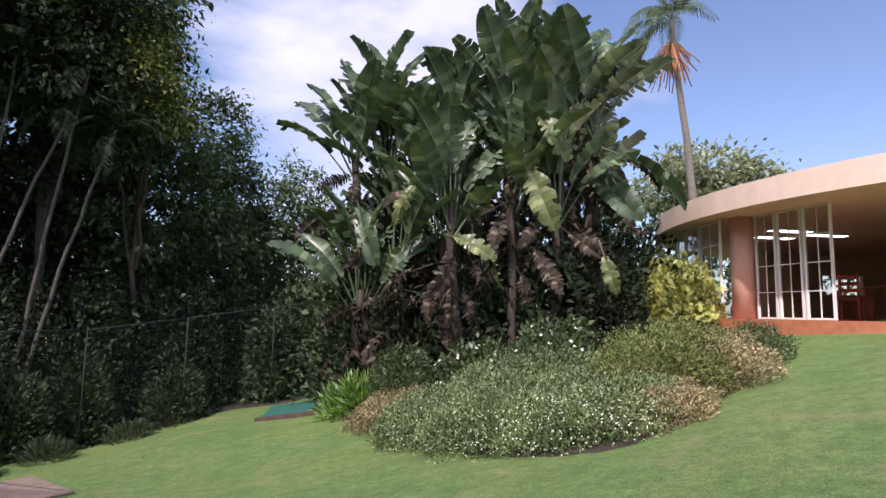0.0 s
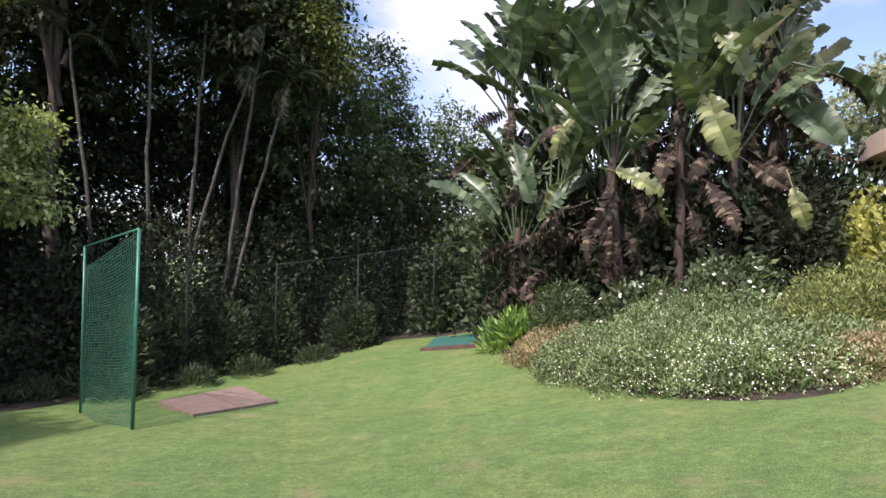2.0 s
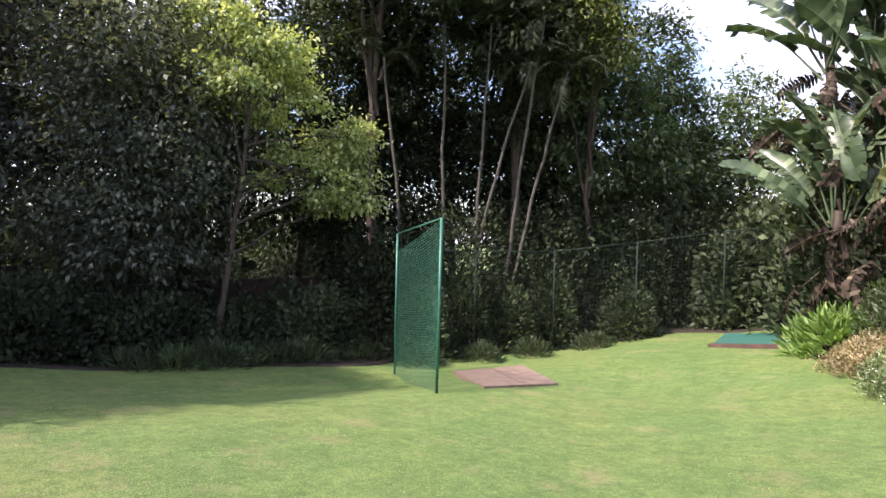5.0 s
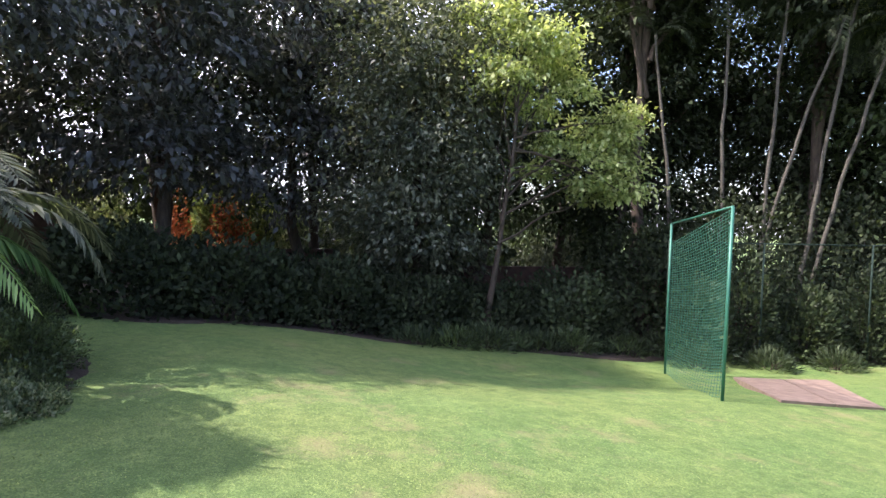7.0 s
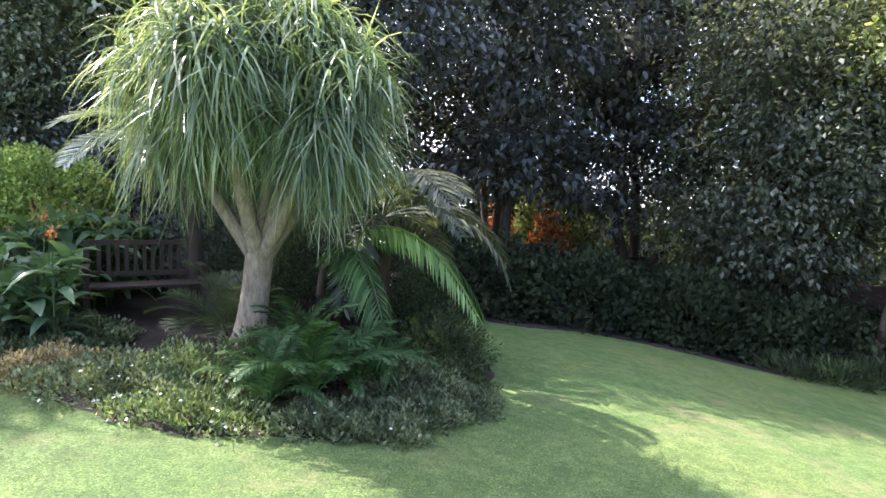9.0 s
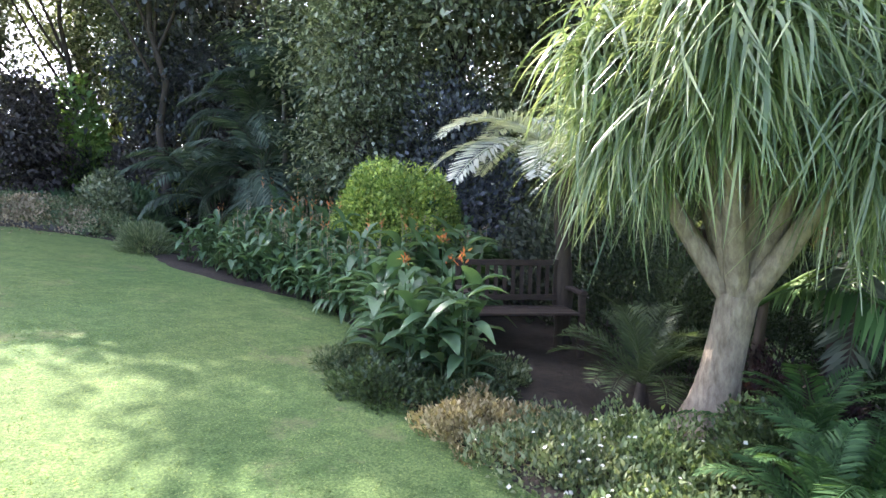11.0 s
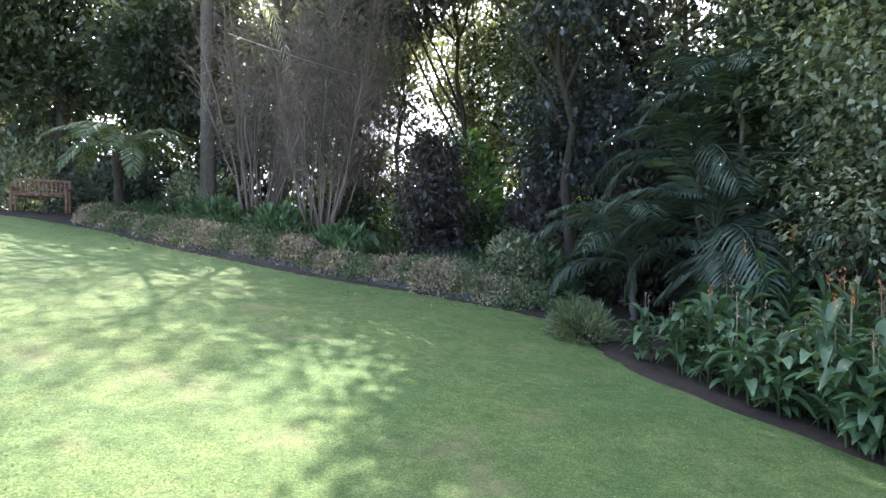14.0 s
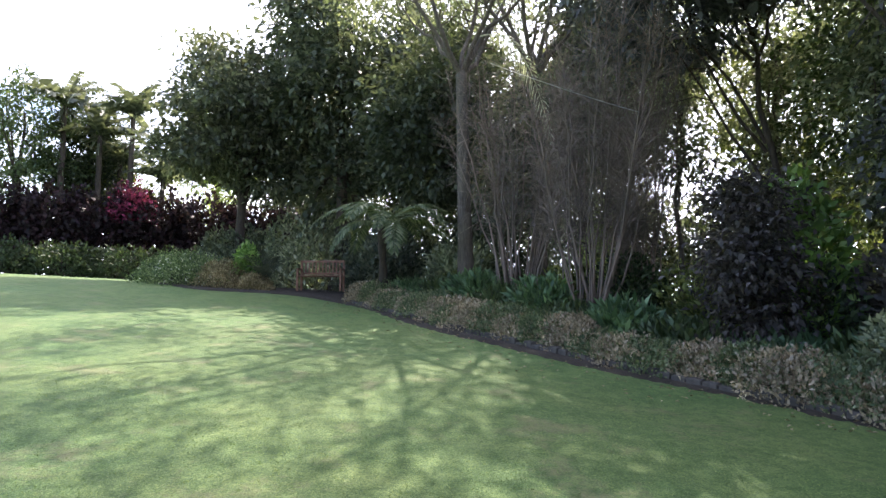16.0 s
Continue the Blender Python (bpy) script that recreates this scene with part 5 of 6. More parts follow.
for i, (x, y) in enumerate(CANNA_FRONT):
    t = thing("orange_canna", Matrix.Translation((x, y, gz(x, y) + 0.03)) @ pose(0, 0, 0, 0, 0, i * 77) @ Matrix.Scale(0.9 if i < 8 else 1.2, 4), "canna with orange flower spikes above broad green leaves", "plant", "orange cannas")
    quads("foliage", *CANNAS[i % 4][0], M_CANNA, t)
    quads("stem", *CANNAS[i % 4][1], M_MIDLEAF, t)
    g = np.random.default_rng(i)
    for j in range(1 if i in (0, 1, 3, 6) else 0):
        ox, oy, h = g.uniform(-0.1, 0.1), g.uniform(-0.1, 0.1), g.uniform(1.0, 1.25)
        tube("flower_stalk", np.array([[ox, oy, 0], [ox, oy, h * 0.5], [ox * 1.3, oy, h]]), [0.008, 0.007, 0.004], M_FERN, t, sides=5)
        n = 12
        p = np.array([ox * 1.3, oy, h]) + g.normal(size=(n, 3)) * np.array([0.02, 0.02, 0.035])
        quads("flower", *leaf_arrays(p, unit(n, g) + (0, 0, 0.6), unit(n, g), 0.055, 0.022), M_ORANGE, t)

mound("clipped_bush", -8.7, -7.65, 0.95, 0.95, 1.9, M_CLIPPED, 38000, 0.055, 0.036, "clipped dome-shaped yellow-green bush, sunlight brightened into its leaf colour", seed=140, rough=0.03, square=0.55)
mound("dwarf_grass_mound", -7.7, -11.75, 0.42, 0.42, 0.45, M_COVER, 4600, 0.10, 0.012, "round tufted grass mound at the border's end", seed=141, tuft=1.5)
mound("grey_shrub", -10.6, -8.0, 1.3, 1.6, 3.5, M_BLUELEAF, 15000, 0.085, 0.045, "bluish grey-green shrub behind the clipped bush", seed=142)
mound("grey_shrub", -10.0, -5.2, 1.2, 1.4, 2.2, M_GREYLEAF, 13000, 0.09, 0.045, "grey-green shrub behind the island bed", seed=143)
tree("speckled_tree", -9.9, -9.3, [(0, 0, 2.2, 0.9, 0.9, 1.2), (0.1, 0.2, 3.7, 1.1, 1.1, 1.2), (0, 0, 5.2, 1.0, 1.1, 1.0)], M_SPECKLE, 24000, 0.095, 0.052, M_BARK, 0.09, 5, 6, label="light-leaved small tree in the border", clump=0.25, seed=60)

# dark palm thicket
F_THICK = frond_arrays(1.75, 0.85, 34, 0.045, 0.5, 0.75, 0.45)
for i, (x, y, h, c) in enumerate([(-8.9, -11.3, 1.5, 15), (-9.6, -12.0, 2.5, 16), (-8.7, -12.5, 1.0, 13), (-10.2, -10.8, 2.0, 16), (-11.0, -12.2, 3.2, 15), (-9.1, -10.3, 0.8, 13), (-10.0, -9.9, 1.2, 13), (-9.4, -11.2, 3.3, 15), (-10.6, -11.6, 4.0, 15), (-9.9, -10.9, 0.6, 12)]):
    palm("thicket_palm", x - 0.85, y, h, M_THICKET, F_THICK, c, 0.06, (0.1, 0), "dark shaded feather palm in the thicket", seed=200 + i, group="palms of the thicket", lo=-35, hi=55)
for i, (x, y, h) in enumerate([(-11.2, -12.2, 7.5), (-11.6, -11.2, 8.0), (-12.0, -12.6, 8.6), (-11.7, -13.4, 7.6)]):
    palm("slender_palm", x, y, h, M_DARKLEAF, F_BIG, 10, 0.07, (0.15 * (i % 2) - 0.3, 0.1), "slender pale-stemmed palm rising from the thicket", seed=210 + i, group="slender palms of the thicket")
SW = [
    (-12.6, -10.0, 10, 2.8, M_SPECKLE, 0.25, 16000, "tall dark plum-grey tree"), 
    (-14.5, -13.0, 12, 3.4, M_BLUELEAF, 0.2, 14000, "tall dark tree behind the palms"), (-15.5, -8.0, 12, 3.2, M_MIDLEAF, 0.25, 13000, "tall green tree behind the border"),
 (-12.3, -17.6, 7.5, 1.7, M_MIDLEAF, 0.35, 9000, "light airy green tree"),
    (-18.5, -15.5, 9, 3.0, M_DARKLEAF, 0.2, 9000, "dark tree at the back"),
    (-9.0, -24.5, 9.5, 2.8, M_DARKLEAF, 0.35, 14000, "tall dark tree behind the border"), (-6.0, -27.8, 9.5, 2.6, M_GREYLEAF, 0.3, 15000, "tall grey-green tree behind the bench"),
    (2.2, -31.6, 9.0, 2.9, M_DARKLEAF, 0.45, 18000, "broad dark spreading tree"), (-1.6, -30.5, 13.0, 2.8, M_GREYLEAF, 0.25, 16000, "tall grey-green tree behind the bench"), (-4.4, -33.0, 13.0, 3.0, M_DARKLEAF, 0.2, 14000, "tall dark tree behind the bench"),
    (-13.5, -21.5, 8, 2.4, M_OLIVE, 0.2, 8000, "thin olive tree behind the border"), (-12, -30, 11, 4.0, M_DARKLEAF, 0.15, 10000, "dark tree at the back"),
    (-0.5, -37, 12, 3.6, M_DARKLEAF, 0.1, 8000, "dense dark tree at the garden's back"),
    (-12.2, -14.9, 7.0, 2.1, M_BLUELEAF, 0.1, 16000, "dark dense tree behind the thicket palms"),
    (-19, -24, 6, 3.0, M_MIDLEAF, 0.1, 8000, "bushy green tree beyond the border"),
]
tree("overhanging_tree", -10.4, -18.2, [(1.8, -0.6, 6.6, 1.5, 1.5, 0.9), (0.8, 0.6, 7.4, 1.6, 1.5, 1.0), (2.6, -1.2, 7.8, 1.5, 1.4, 0.9), (-0.2, 0.0, 8.0, 1.6, 1.5, 1.0), (1.6, 0.6, 8.6, 1.5, 1.4, 0.8)],
     M_BLUELEAF, 15000, 0.18, 0.09, M_DARKBARK, 0.09, top=7.5, limbs=6, lean=(0.6, -0.2), label="dark leafy tree arching high over the bare shrubs", clump=0.3, per=45, seed=3)
tree("airy_tree", -11.6, -20.0, [(0, 0, 3.6, 0.7, 0.7, 0.8), (0.3, 0.2, 5.2, 0.9, 0.9, 1.0), (-0.4, 0, 6.8, 1.1, 1.1, 1.1), (0.5, -0.3, 8.3, 1.0, 1.0, 1.0)], M_SPECKLE, 9000, 0.15, 0.07, M_BARK, 0.08, 8, 9, label="thin airy light-leaved tree in the border", clump=0.3, seed=5)
tree("airy_tree", -9.6, -20.6, [(0, 0, 4.2, 0.7, 0.7, 0.9), (0.2, 0.1, 5.8, 0.9, 0.9, 1.0), (-0.2, 0.2, 7.4, 1.1, 1.0, 1.0), (0.3, 0.2, 8.8, 1.0, 1.0, 0.9)], M_SPECKLE, 8000, 0.15, 0.07, M_BARK, 0.07, 8, 9, label="thin airy light-leaved tree in the border", clump=0.3, seed=6)
tree("airy_tree", -10.9, -16.4, [(0, 0, 3.0, 0.7, 0.7, 0.8), (0.2, 0.1, 4.6, 0.9, 0.9, 0.9), (-0.2, 0.2, 6.2, 1.0, 1.0, 0.9)], M_SPECKLE, 5500, 0.14, 0.07, M_BARK, 0.07, 6, 7, label="thin airy light-leaved tree in the border", clump=0.28, seed=4)
tree("overhanging_tree", -10.0, -14.3, [(2.2, 0.2, 6.6, 1.5, 1.5, 0.9), (1.0, 1.0, 7.6, 1.7, 1.6, 1.0), (2.4, -1.2, 8.0, 1.5, 1.5, 0.9), (0.2, -0.6, 8.6, 1.8, 1.7, 1.1), (1.4, 0.0, 9.6, 1.8, 1.8, 1.0), (-1.0, 1.2, 6.4, 1.3, 1.3, 0.9), (0.3, 2.3, 8.4, 1.5, 1.4, 1.0), (0.2, 0.4, 5.2, 1.0, 1.0, 0.7),
    (2.3, 0.9, 9.0, 1.1, 1.3, 0.7), (1.9, -3.0, 9.2, 1.4, 1.3, 0.7), (1.2, 2.4, 9.0, 1.4, 1.3, 0.7)],
     M_BLUELEAF, 31000, 0.17, 0.085, M_DARKBARK, 0.09, top=8.5, limbs=9, lean=(0.9, 0.2), label="dark blue-leaved tree leaning out over the border and lawn", clump=0.3, per=45)
for i, (x, y, h, w, lf, low, n, lb) in enumerate(SW):
    g = np.random.default_rng(400 + i)
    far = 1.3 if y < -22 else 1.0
    # far dark-leaved trees take the leaf colour with haze put into it
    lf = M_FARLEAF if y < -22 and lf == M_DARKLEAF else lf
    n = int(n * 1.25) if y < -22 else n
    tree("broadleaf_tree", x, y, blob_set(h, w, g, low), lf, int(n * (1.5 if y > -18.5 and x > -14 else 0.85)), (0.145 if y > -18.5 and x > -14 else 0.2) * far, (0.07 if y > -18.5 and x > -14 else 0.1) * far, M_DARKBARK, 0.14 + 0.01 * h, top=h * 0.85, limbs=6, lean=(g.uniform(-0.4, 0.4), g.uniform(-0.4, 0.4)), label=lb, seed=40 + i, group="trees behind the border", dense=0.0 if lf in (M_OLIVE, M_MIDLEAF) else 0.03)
mound("golden_shrub", -13.5, -16.6, 1.0, 1.0, 2.6, M_YELLOWLEAF, 3000, 0.14, 0.08, "sunlit yellow-green shrub beyond the border", seed=150)
tree("purple_brown_tree", -8.25, -16.3, [(0, 0, 0.9, 0.5, 0.5, 0.6), (0.1, 0.1, 1.7, 0.6, 0.55, 0.6), (0, -0.1, 2.5, 0.5, 0.5, 0.5)], M_MAUVE, 6500, 0.11, 0.055, M_DARKBARK, 0.06, 2.6, 7, label="dark purple-brown upright shrub at the lawn's edge", clump=0.22, seed=71, dense=0.05)
for k_, (x, y, h) in enumerate([(-10.4, -15.6, 2.2), (-11.2, -13.6, 3.2)]):
    mound("purple_brown_shrub", x, y, 0.9, 0.9, h, M_MAUVE, 5200, 0.13, 0.06, "dark purple-brown shrub behind the border", seed=155 + k_, group="purple-brown shrubs")
mound("yellow_green_shrub", -9.6, -17.0, 0.8, 0.8, 3.0, M_BRIGHT, 3400, 0.16, 0.08, "bright yellow-green shrub catching the light", seed=157)
mound("yellow_green_shrub", -8.7, -22.3, 0.8, 0.8, 2.7, M_YELLOWLEAF, 2400, 0.16, 0.08, "yellow-green shrub between the trunks", seed=158)
mound("pale_shrub", -8.6, -14.2, 0.5, 0.5, 1.15, M_SPECKLE, 2600, 0.10, 0.05, "pale sunlit small-leaved shrub at the lawn's edge", seed=151)


# twiggy bare shrubs
def twig_shrub(x, y, h, w, n, label, seed, stems=38):
    g = np.random.default_rng(seed)
    t = thing("twiggy_tree", Matrix.Translation((x, y, gz(x, y) - 0.03)), label, "tree", "bare twiggy trees")
    big, fine = [], []
    for i in range(stems):
        a, r = g.uniform(0, 2 * np.pi), g.uniform(0.2, 1) ** 0.6
        foot = np.array([0.16 * w * r * math.cos(a), 0.16 * w * r * math.sin(a), 0]) * g.uniform(0.4, 1)
        end = np.array([w * r * math.cos(a), w * r * math.sin(a), h * g.uniform(0.7, 1.05)])
        q = np.linspace(0, 1, 9)[:, None]
        mid = foot + np.array([w * 0.42 * r * math.cos(a), w * 0.42 * r * math.sin(a), h * g.uniform(0.3, 0.5)])
        c = (1 - q) ** 2 * foot + 2 * q * (1 - q) * mid + q ** 2 * end
        c[1:] += g.normal(size=(8, 3)) * 0.04
        quads("stem", *tube_arrays(c, np.linspace(g.uniform(0.016, 0.04), 0.005, 9), 5), M_TWIG, t, smooth_faces=True)
        k = n // stems
        at_k = g.uniform(0.35, 1, k)
        base = np.stack([np.interp(at_k, q[:, 0], c[:, m]) for m in range(3)], 1)
        d = unit(k, g) + np.array([0, 0, 0.7])
        fine.append(leaf_arrays(base, d, unit(k, g), g.uniform(0.3, 0.95, k), 0.0095, 0, g.uniform(-0.1, 0.2)))
    quads("fine_branching", *join(fine), M_TWIG, t, kind="stuff")
    return t


twig_shrub(-6.9, -19.3, 6.2, 1.9, 6500, "bare twiggy pinkish-brown crepe myrtle with many stems", 500, 30)
twig_shrub(-6.1, -21.6, 6.6, 2.0, 5200, "bare twiggy grey-brown tree with many stems", 501, 26)
twig_shrub(-8.3, -19.7, 5.2, 1.3, 4200, "bare twiggy grey-brown shrub with many stems", 502, 20)


def big_trunk(x, y, h, r, label, seed):
    g = np.random.default_rng(seed)
    t = thing("old_tree", Matrix.Translation((x, y, gz(x, y) - 0.05)), label, "tree")
    k = np.linspace(0, 1, 8)
    tube("trunk", np.stack([0.15 * k, 0.1 * k, h * 0.6 * k], 1), r * (1 - 0.3 * k) * (1 + 0.6 * np.exp(-k * 9)), M_BARK, t, sides=14)
    for i in range(7):
        a = i * 0.9 + g.uniform(-0.3, 0.3)
        st = np.array([0.15, 0.1, h * 0.6 - 0.1])
        e = st + np.array([math.cos(a) * h * 0.28, math.sin(a) * h * 0.28, h * g.uniform(0.3, 0.55)])
        c = bent(st, e, 8, 0.1, 0.08, g)
        ar = [tube_arrays(c, np.linspace(r * 0.36, 0.02, 8), 7)]
        for j in range(7):
            s0 = c[g.integers(2, 8)]
            ar.append(tube_arrays(bent(s0, s0 + unit(1, g)[0] * 1.3 + (0, 0, 0.7), 5, 0.1, 0.05, g), np.linspace(0.022, 0.006, 5), 5))
        quads("limb", *join(ar), M_BARK, t, smooth_faces=True)
    blobs = [(g.uniform(-3.0, 3.2), g.uniform(-2.8, 2.4), h * g.uniform(0.85, 1.1), 1.2, 1.2, 0.6) for _ in range(12)]
    quads("crown", *crown_arrays(blobs, 6500, 0.15, 0.075, g=g), M_SPECKLE, t)


big_trunk(-5.2, -23.2, 10.5, 0.2, "old grey-barked tree with a stout trunk and spreading limbs", 510)
big_trunk(-7.3, -23.6, 10.8, 0.2, "old grey-barked tree with a stout trunk and spreading limbs", 511)

# border planting from the thicket to the bench
LB = np.array([(-7.9, -13.6), (-7.2, -14.6), (-6.2, -16.0), (-5.4, -17.3), (-4.6, -18.7), (-3.9, -20.1), (-3.0, -21.8), (-2.2, -23.2)])
gl = np.random.default_rng(77)
kinds = [(M_COVER, "low straw-green ground cover"), (M_STRAWHEATH, "dry pinkish-straw heath clump"), (M_COVER, "low grey-green ground cover"), (M_STRAWHEATH, "straw-coloured heath clump")]
for i in range(22):
    q = i / 21 * (len(LB) - 1.001)
    a, u = int(q), q - int(q)
    p = LB[a] * (1 - u) + LB[a + 1] * u
    lf, lb = kinds[i % 4]
    mound("border_clump", p[0] - 0.55 + gl.uniform(-0.1, 0.1), p[1] - 0.15, gl.uniform(0.55, 0.85), gl.uniform(0.5, 0.7), gl.uniform(0.34, 0.6), lf, 4200, 0.06, 0.03, lb + " along the lawn's edge", seed=600 + i, group="clumps along the border")
    if i % 2:
        mound("border_plant", p[0] - 1.7 + gl.uniform(-0.3, 0.3), p[1] - 0.5, 0.75, 0.7, gl.uniform(0.5, 0.95), M_CANNA if i % 4 == 1 else M_MIDLEAF, 1500, 0.22, 0.07, "leafy green border plant", seed=630 + i, group="leafy plants in the border", tuft=0.6)
    if i % 3 == 0:
        mound("border_shrub", p[0] - 3.2, p[1] - 0.6, 0.9, 0.9, gl.uniform(0.9, 1.6), M_OLIVE if i % 2 else M_DARKLEAF, 3600, 0.12, 0.05, "medium shrub behind the border plants", seed=660 + i, group="shrubs in the border")


hang = thing("hanging_palm_frond", Matrix.Translation((-4.9, -19.6, gz(-4.9, -19.6) + 5.9)), "pale green palm frond hanging high among the bare branches", "palm")
hidden_source("frond", frond_arrays(2.0, 1.5, 30, 0.04, 0.4, 0.5, 0.5), M_SILVER, hang, pose(0, 0, 0, 0, 0, 200))

def edging():
    """Dark turf lip between lawn and border."""
    t = thing("lawn_edging", pose(0, 0, 0), "dark stone edging between the lawn and the border", "edging")
    g = np.random.default_rng(5)
    pts = []
    for a, b in zip(LB, LB[1:]):
        for u in np.linspace(0, 1, 9, endpoint=False):
            pts.append(a * (1 - u) + b * u)
    for p, q in zip(pts, pts[1:]):
        d = q - p
        L = float(np.hypot(*d))
        bm = bmesh.new()
        w = g.uniform(0.06, 0.09)
        box(bm, 0.004, L - 0.004, -w, w, -0.12, g.uniform(0.07, 0.12), None, 0.015)
        ob = part("stone", bm, M_STONE, t)
        ob.matrix_basis = Matrix.Translation((p[0], p[1], gz(*p))) @ pose(0, 0, 0, 0, -math.degrees(math.atan2(gz(*q) - gz(*p), L)), math.degrees(math.atan2(d[1], d[0])) + g.uniform(-3, 3))


edging()
bench("wooden_bench", Matrix.Translation((-1.3, -25.7, gz(-1.3, -25.7) + 0.06)) @ pose(0, 0, 0, 0, 0, 172), M_OLDWOOD, "weathered red-brown wooden bench at the border's end", 1.25)
fern("tree_fern", -3.1, -23.0, F_TREEFERN, 15, M_COVER, "green tree fern with broad arching fronds beside the bench", lo=-15, hi=28, seed=31, size=(1.0, 1.25), trunk=2.0)
fern("spiky_plant", 0.4, -26.2, F_CYCAD, 20, M_GREYLEAF, "grey-green spiky plant by the bench", lo=20, hi=75, seed=32, size=(1.2, 1.6))
mound("leafy_plant", 0.9, -26.3, 0.4, 0.4, 1.2, M_BRIGHT, 1500, 0.2, 0.08, "bright green leafy plant by the bench", seed=152)
for i, (x, y, rx, ry, h, lf, fl) in enumerate([(2.7, -26.6, 1.5, 1.1, 1.0, M_DAISY, 300), (1.5, -26.1, 0.9, 0.7, 0.75, M_PINKHEATH, 0), (3.3, -28.0, 1.4, 1.2, 0.8, M_MIDLEAF, 150), (0.7, -25.9, 0.6, 0.5, 0.45, M_PINKHEATH, 0)]):
    mound("bush", x, y, rx, ry, h, lf, 7000, 0.07, 0.035, "rounded flowering bush at the lawn's far end", flowers=fl, fs=0.04, seed=160 + i, group="bushes at the far end")

# ---- far end ----
for i in range(12):
    x = 1.0 + i * 2.6
    mound("hedge_shrub", x, -38.5 + 0.28 * i, 1.8, 1.3, 1.5, M_DARKLEAF, 3600, 0.16, 0.08, "rounded dark hedge shrub at the lawn's end", seed=700 + i, group="hedge shrubs at the far end", square=0.6)
    mound("plum_shrub", x, -42.0 + 0.25 * i, 2.1, 1.6, 4.6 - 0.05 * i, M_PLUM, 7000, 0.26, 0.15, "tall dark plum-leaved hedge shrub", seed=720 + i, group="tall hedge at the far end", square=0.5)
mound("bougainvillea", 9.9, -40.6, 1.2, 0.9, 2.0, M_BOUG, 2600, 0.16, 0.10, base=2.9, label="magenta bougainvillea in flower over the hedge", seed=740, rough=0.25)
for i, (x, y, h, w, lf) in enumerate([(8.0, -49, 13.5, 2.6, M_YELLOWLEAF), (13.5, -47, 7.5, 3.0, M_OLIVE), (17.5, -44, 11.5, 3.6, M_MIDLEAF), (14.8, -46, 11.5, 2.6, M_DARKLEAF), (0, -52, 12, 5, M_DARKLEAF), (26, -42, 10, 4, M_DARKLEAF), (-10, -42, 13, 5, M_DARKLEAF)]):
    g = np.random.default_rng(800 + i)
    tree("distant_tree", x, y, blob_set(h, w, g, 0.3), lf, 9000, 0.3, 0.14, M_DARKBARK, 0.2, top=h * 0.85, label="tree beyond the far hedge, pale against the sky", seed=90 + i, group="trees beyond the hedge")
F_PADDLE = paddle_arrays(2.3, 0.95, 13, 0.45, np.random.default_rng(8), 1.1)
for i, (x, y, h) in enumerate([(11.3, -43.7, 9.6), (9.9, -45, 6.2), (13.2, -44, 8.4), (12.6, -45.5, 7.0), (15.0, -43.5, 10.0)]):
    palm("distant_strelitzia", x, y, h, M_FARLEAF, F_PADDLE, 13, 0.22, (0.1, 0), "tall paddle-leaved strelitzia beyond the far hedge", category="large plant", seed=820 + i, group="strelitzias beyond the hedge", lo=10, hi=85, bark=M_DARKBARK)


# dark shrubs in paler leaf colours that stand in for backlit glare
for i, (x, y, w, h) in enumerate([(-0.5, -31, 2.0, 2.6), (-3.6, -29.8, 2.0, 2.8), (-6.8, -28.6, 2.0, 2.8), (-9.6, -26.6, 2.0, 2.8), (-11.8, -24, 2.0, 2.8), (-12.4, -20.8, 1.8, 2.0), (-16, -19.5, 2.0, 2.2), (-13.6, -14.6, 1.6, 2.0), (-12.6, -11.8, 1.5, 2.2), (-11.6, -9.4, 1.3, 2.6), (2.4, -32.5, 1.8, 2.2), (-3.0, -26.9, 1.2, 1.6), (-5.5, -25.6, 1.2, 1.6)]):
    mound("dark_shrub", x, y, w, w, h, M_GREYLEAF if i % 3 else M_SPECKLE, 6000, 0.17, 0.08, "grey-green leafy shrub behind the border", seed=900 + i, group="dark shrubs behind the border", square=0.6)

# orange shrub beyond the wall
mound("orange_shrub", -22.9, 0.9, 0.8, 1.0, 3.0, M_REDLEAF, 2400, 0.14, 0.07, "orange-red leaved shrub beyond the boundary wall", seed=170)
mound("orange_shrub", -22.7, -0.9, 0.8, 0.7, 2.8, M_REDLEAF, 1500, 0.14, 0.07, "orange-red leaved shrub beyond the boundary wall", seed=171)

for i, (x, y, w, h, lf) in enumerate([(-24, -4, 2, 3.4, M_COVER), (-23.5, 3.6, 1.9, 3.0, M_COVER), (-23.8, 7, 2, 3.2, M_MIDLEAF), (-23, 10.5, 2, 3, M_MIDLEAF), (-21.5, 14.5, 2.2, 3, M_GREYLEAF), (-24.5, 1.2, 1.8, 4.6, M_OLIVE), (-24.2, 0.6, 1.2, 3.4, M_DAISY)]):
    mound("garden_shrub", x, y, w, w, h, lf, 3600, 0.2, 0.11, "bushy shrub beyond the boundary wall", seed=960 + i, group="shrubs beyond the wall")

for i in range(12):
    mound("screen_shrub", -27.0 - 0.8 * (i % 2), -15 + 3.2 * i, 2.0, 2.2, 4.2 + 0.9 * (i % 3), M_DARKLEAF, 3400, 0.36, 0.2, "tall dark screening shrub far beyond the wall", seed=1000 + i, group="screening shrubs beyond the wall", square=0.6)

# overhead cable
cab = bent((-3.75, -13.23, 4.38), (-6.4, -15.93, 5.03), 24, -0.02)
ob = tube("overhead_cable", cab, np.full(24, 0.004), M_CABLE, None, "thin pale overhead cable between the trees", 6)
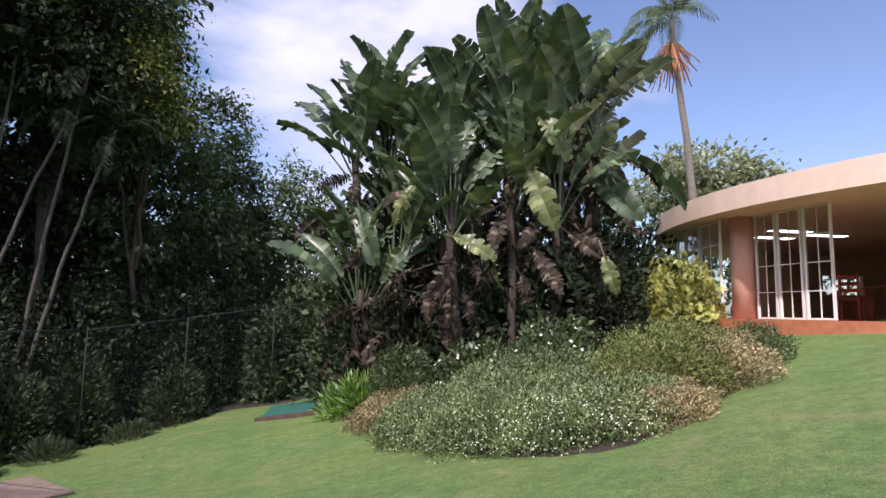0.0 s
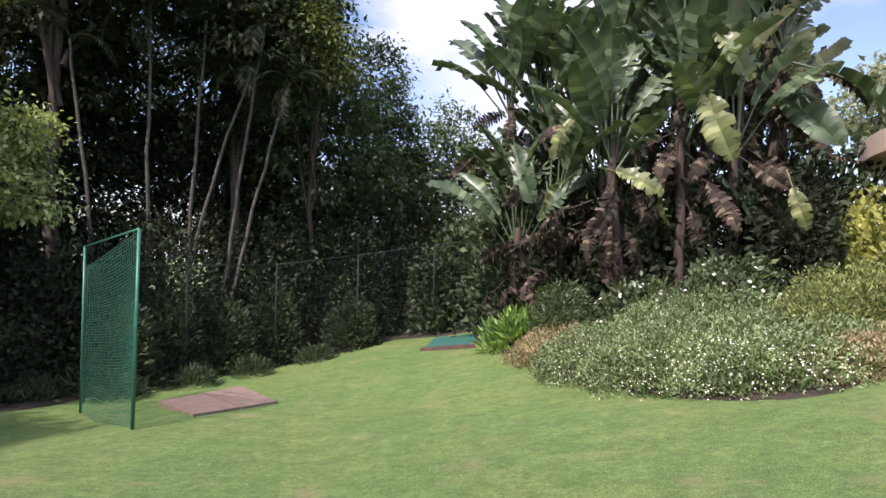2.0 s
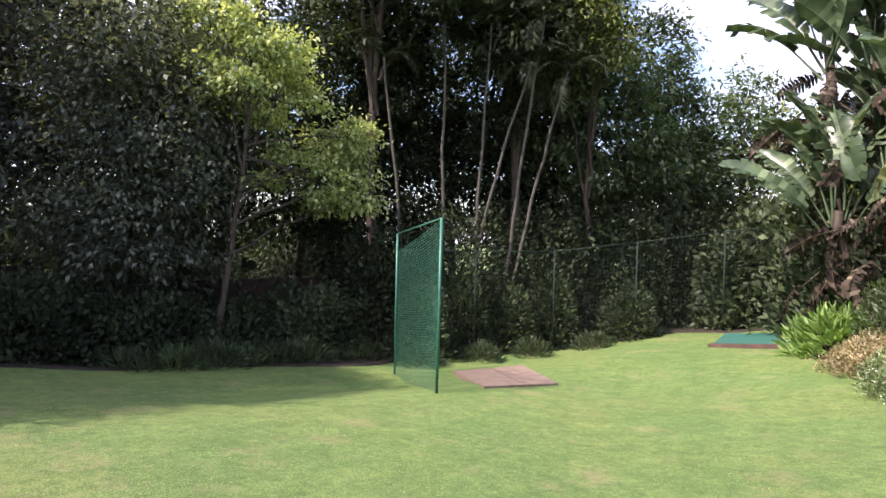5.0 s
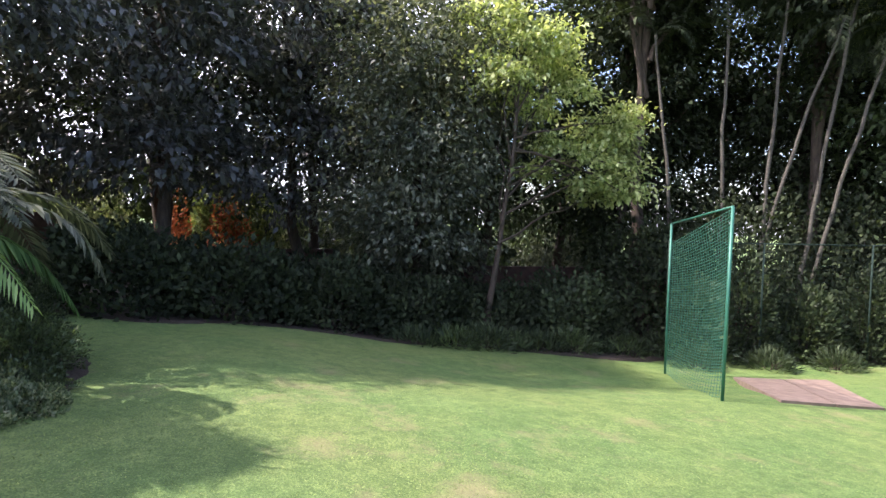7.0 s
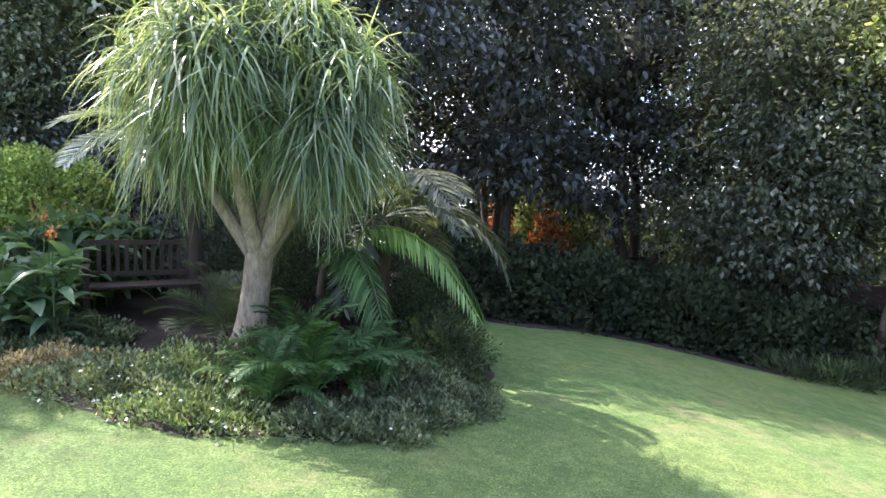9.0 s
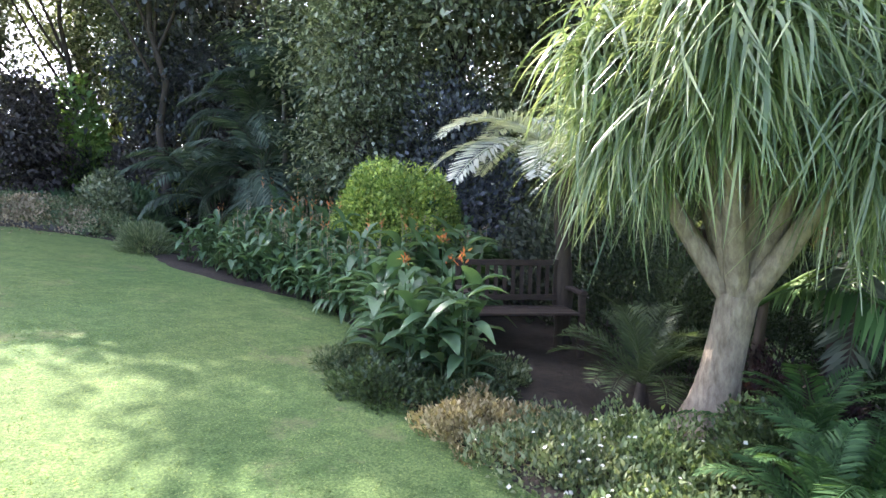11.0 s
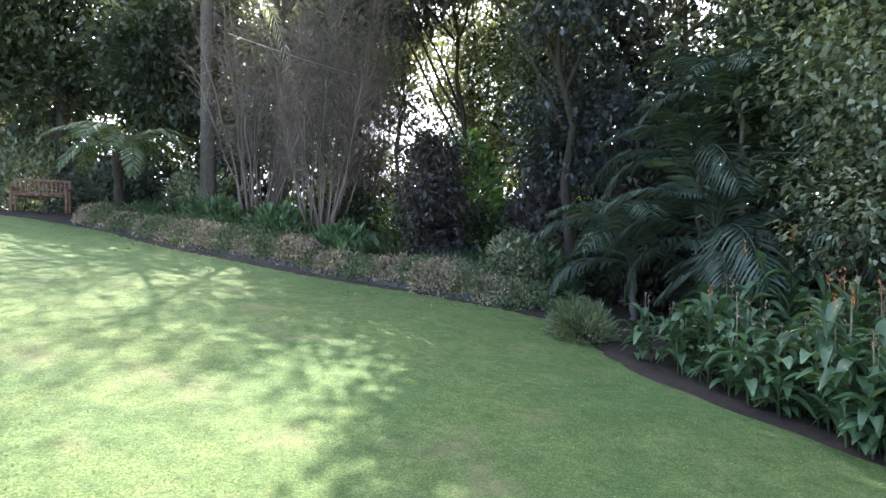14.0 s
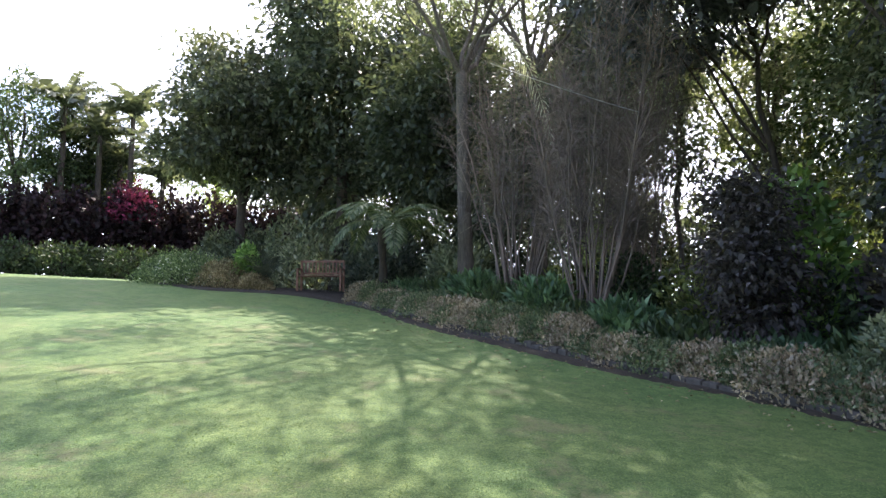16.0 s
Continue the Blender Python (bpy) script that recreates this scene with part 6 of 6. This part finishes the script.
tagged(ob, "", "cable")


gf = np.random.default_rng(44)
k = 260
i0 = gf.integers(0, len(LB) - 1, k)
u0 = gf.uniform(0, 1, (k, 1))
fp = LB[i0] * (1 - u0) + LB[i0 + 1] * u0 + np.abs(gf.normal(size=(k, 1))) * np.array([[0.8, 0.25]]) + gf.normal(size=(k, 2)) * 0.1
fz = ground_z(fp[:, 0], fp[:, 1]) + 0.018
quads("fallen_leaf_litter", *leaf_arrays(np.column_stack([fp, fz]), unit(k, gf) * np.array([1, 1, 0.1]), np.tile([0.05, 0.05, 1.0], (k, 1)) + unit(k, gf) * 0.3, 0.06 * gf.uniform(0.6, 1.3, k), 0.03, 0.3, 0.1), M_STRAW, None, "dry fallen leaves scattered on the lawn", kind="stuff")

# ---- grass ----
def grass(n, seed, box_, L, W, name, near):
    g = np.random.default_rng(seed)
    x = g.uniform(box_[0], box_[1], n)
    y = g.uniform(box_[2], box_[3], n)
    path = np.array([(-0.2, 0.3), (-0.5, -0.4), (-1.4, -2.4), (-2.2, -5), (-2.7, -8.6)])
    dd = np.min(np.hypot(x[:, None] - path[None, :, 0], y[:, None] - path[None, :, 1]), 1)
    keep = g.uniform(0, 1, n) < np.clip((near - dd) / 4.5, 0, 1)
    x, y = x[keep], y[keep]
    keep = np.ones(len(x), bool)
    for o in (O_FLOWER, O_ISLAND, O_LONG, O_WEST):
        keep &= ~inside(x, y, o[::5])
    x, y = x[keep], y[keep]
    k = len(x)
    p = np.stack([x, y, ground_z(x, y) - 0.004 + 0.012 * np.sin(x * 1.9 + 0.7 * y) * np.cos(y * 1.3)], 1)
    d = unit(k, g) * np.array([1, 1, 0.15]) + np.array([0, 0, 0.42])
    s = g.uniform(0.6, 1.3, k)
    quads(name, *leaf_arrays(p, d, unit(k, g) * 0.6 + np.array([0, 0, 1.0]), L * s, W * s, 0.1, 0.25), M_GRASS, None, "short green grass blades and clover of the mown lawn", kind="stuff")


M_GRASS = leaf_mat("grass_blade", (0.095, 0.18, 0.055), (0.16, 0.26, 0.085), (0.27, 0.36, 0.14), 0.55, 0.5, 2.2)
grass(760000, 1, (-10, 4, -17, 9), 0.019, 0.0055, "grass", 8.0)
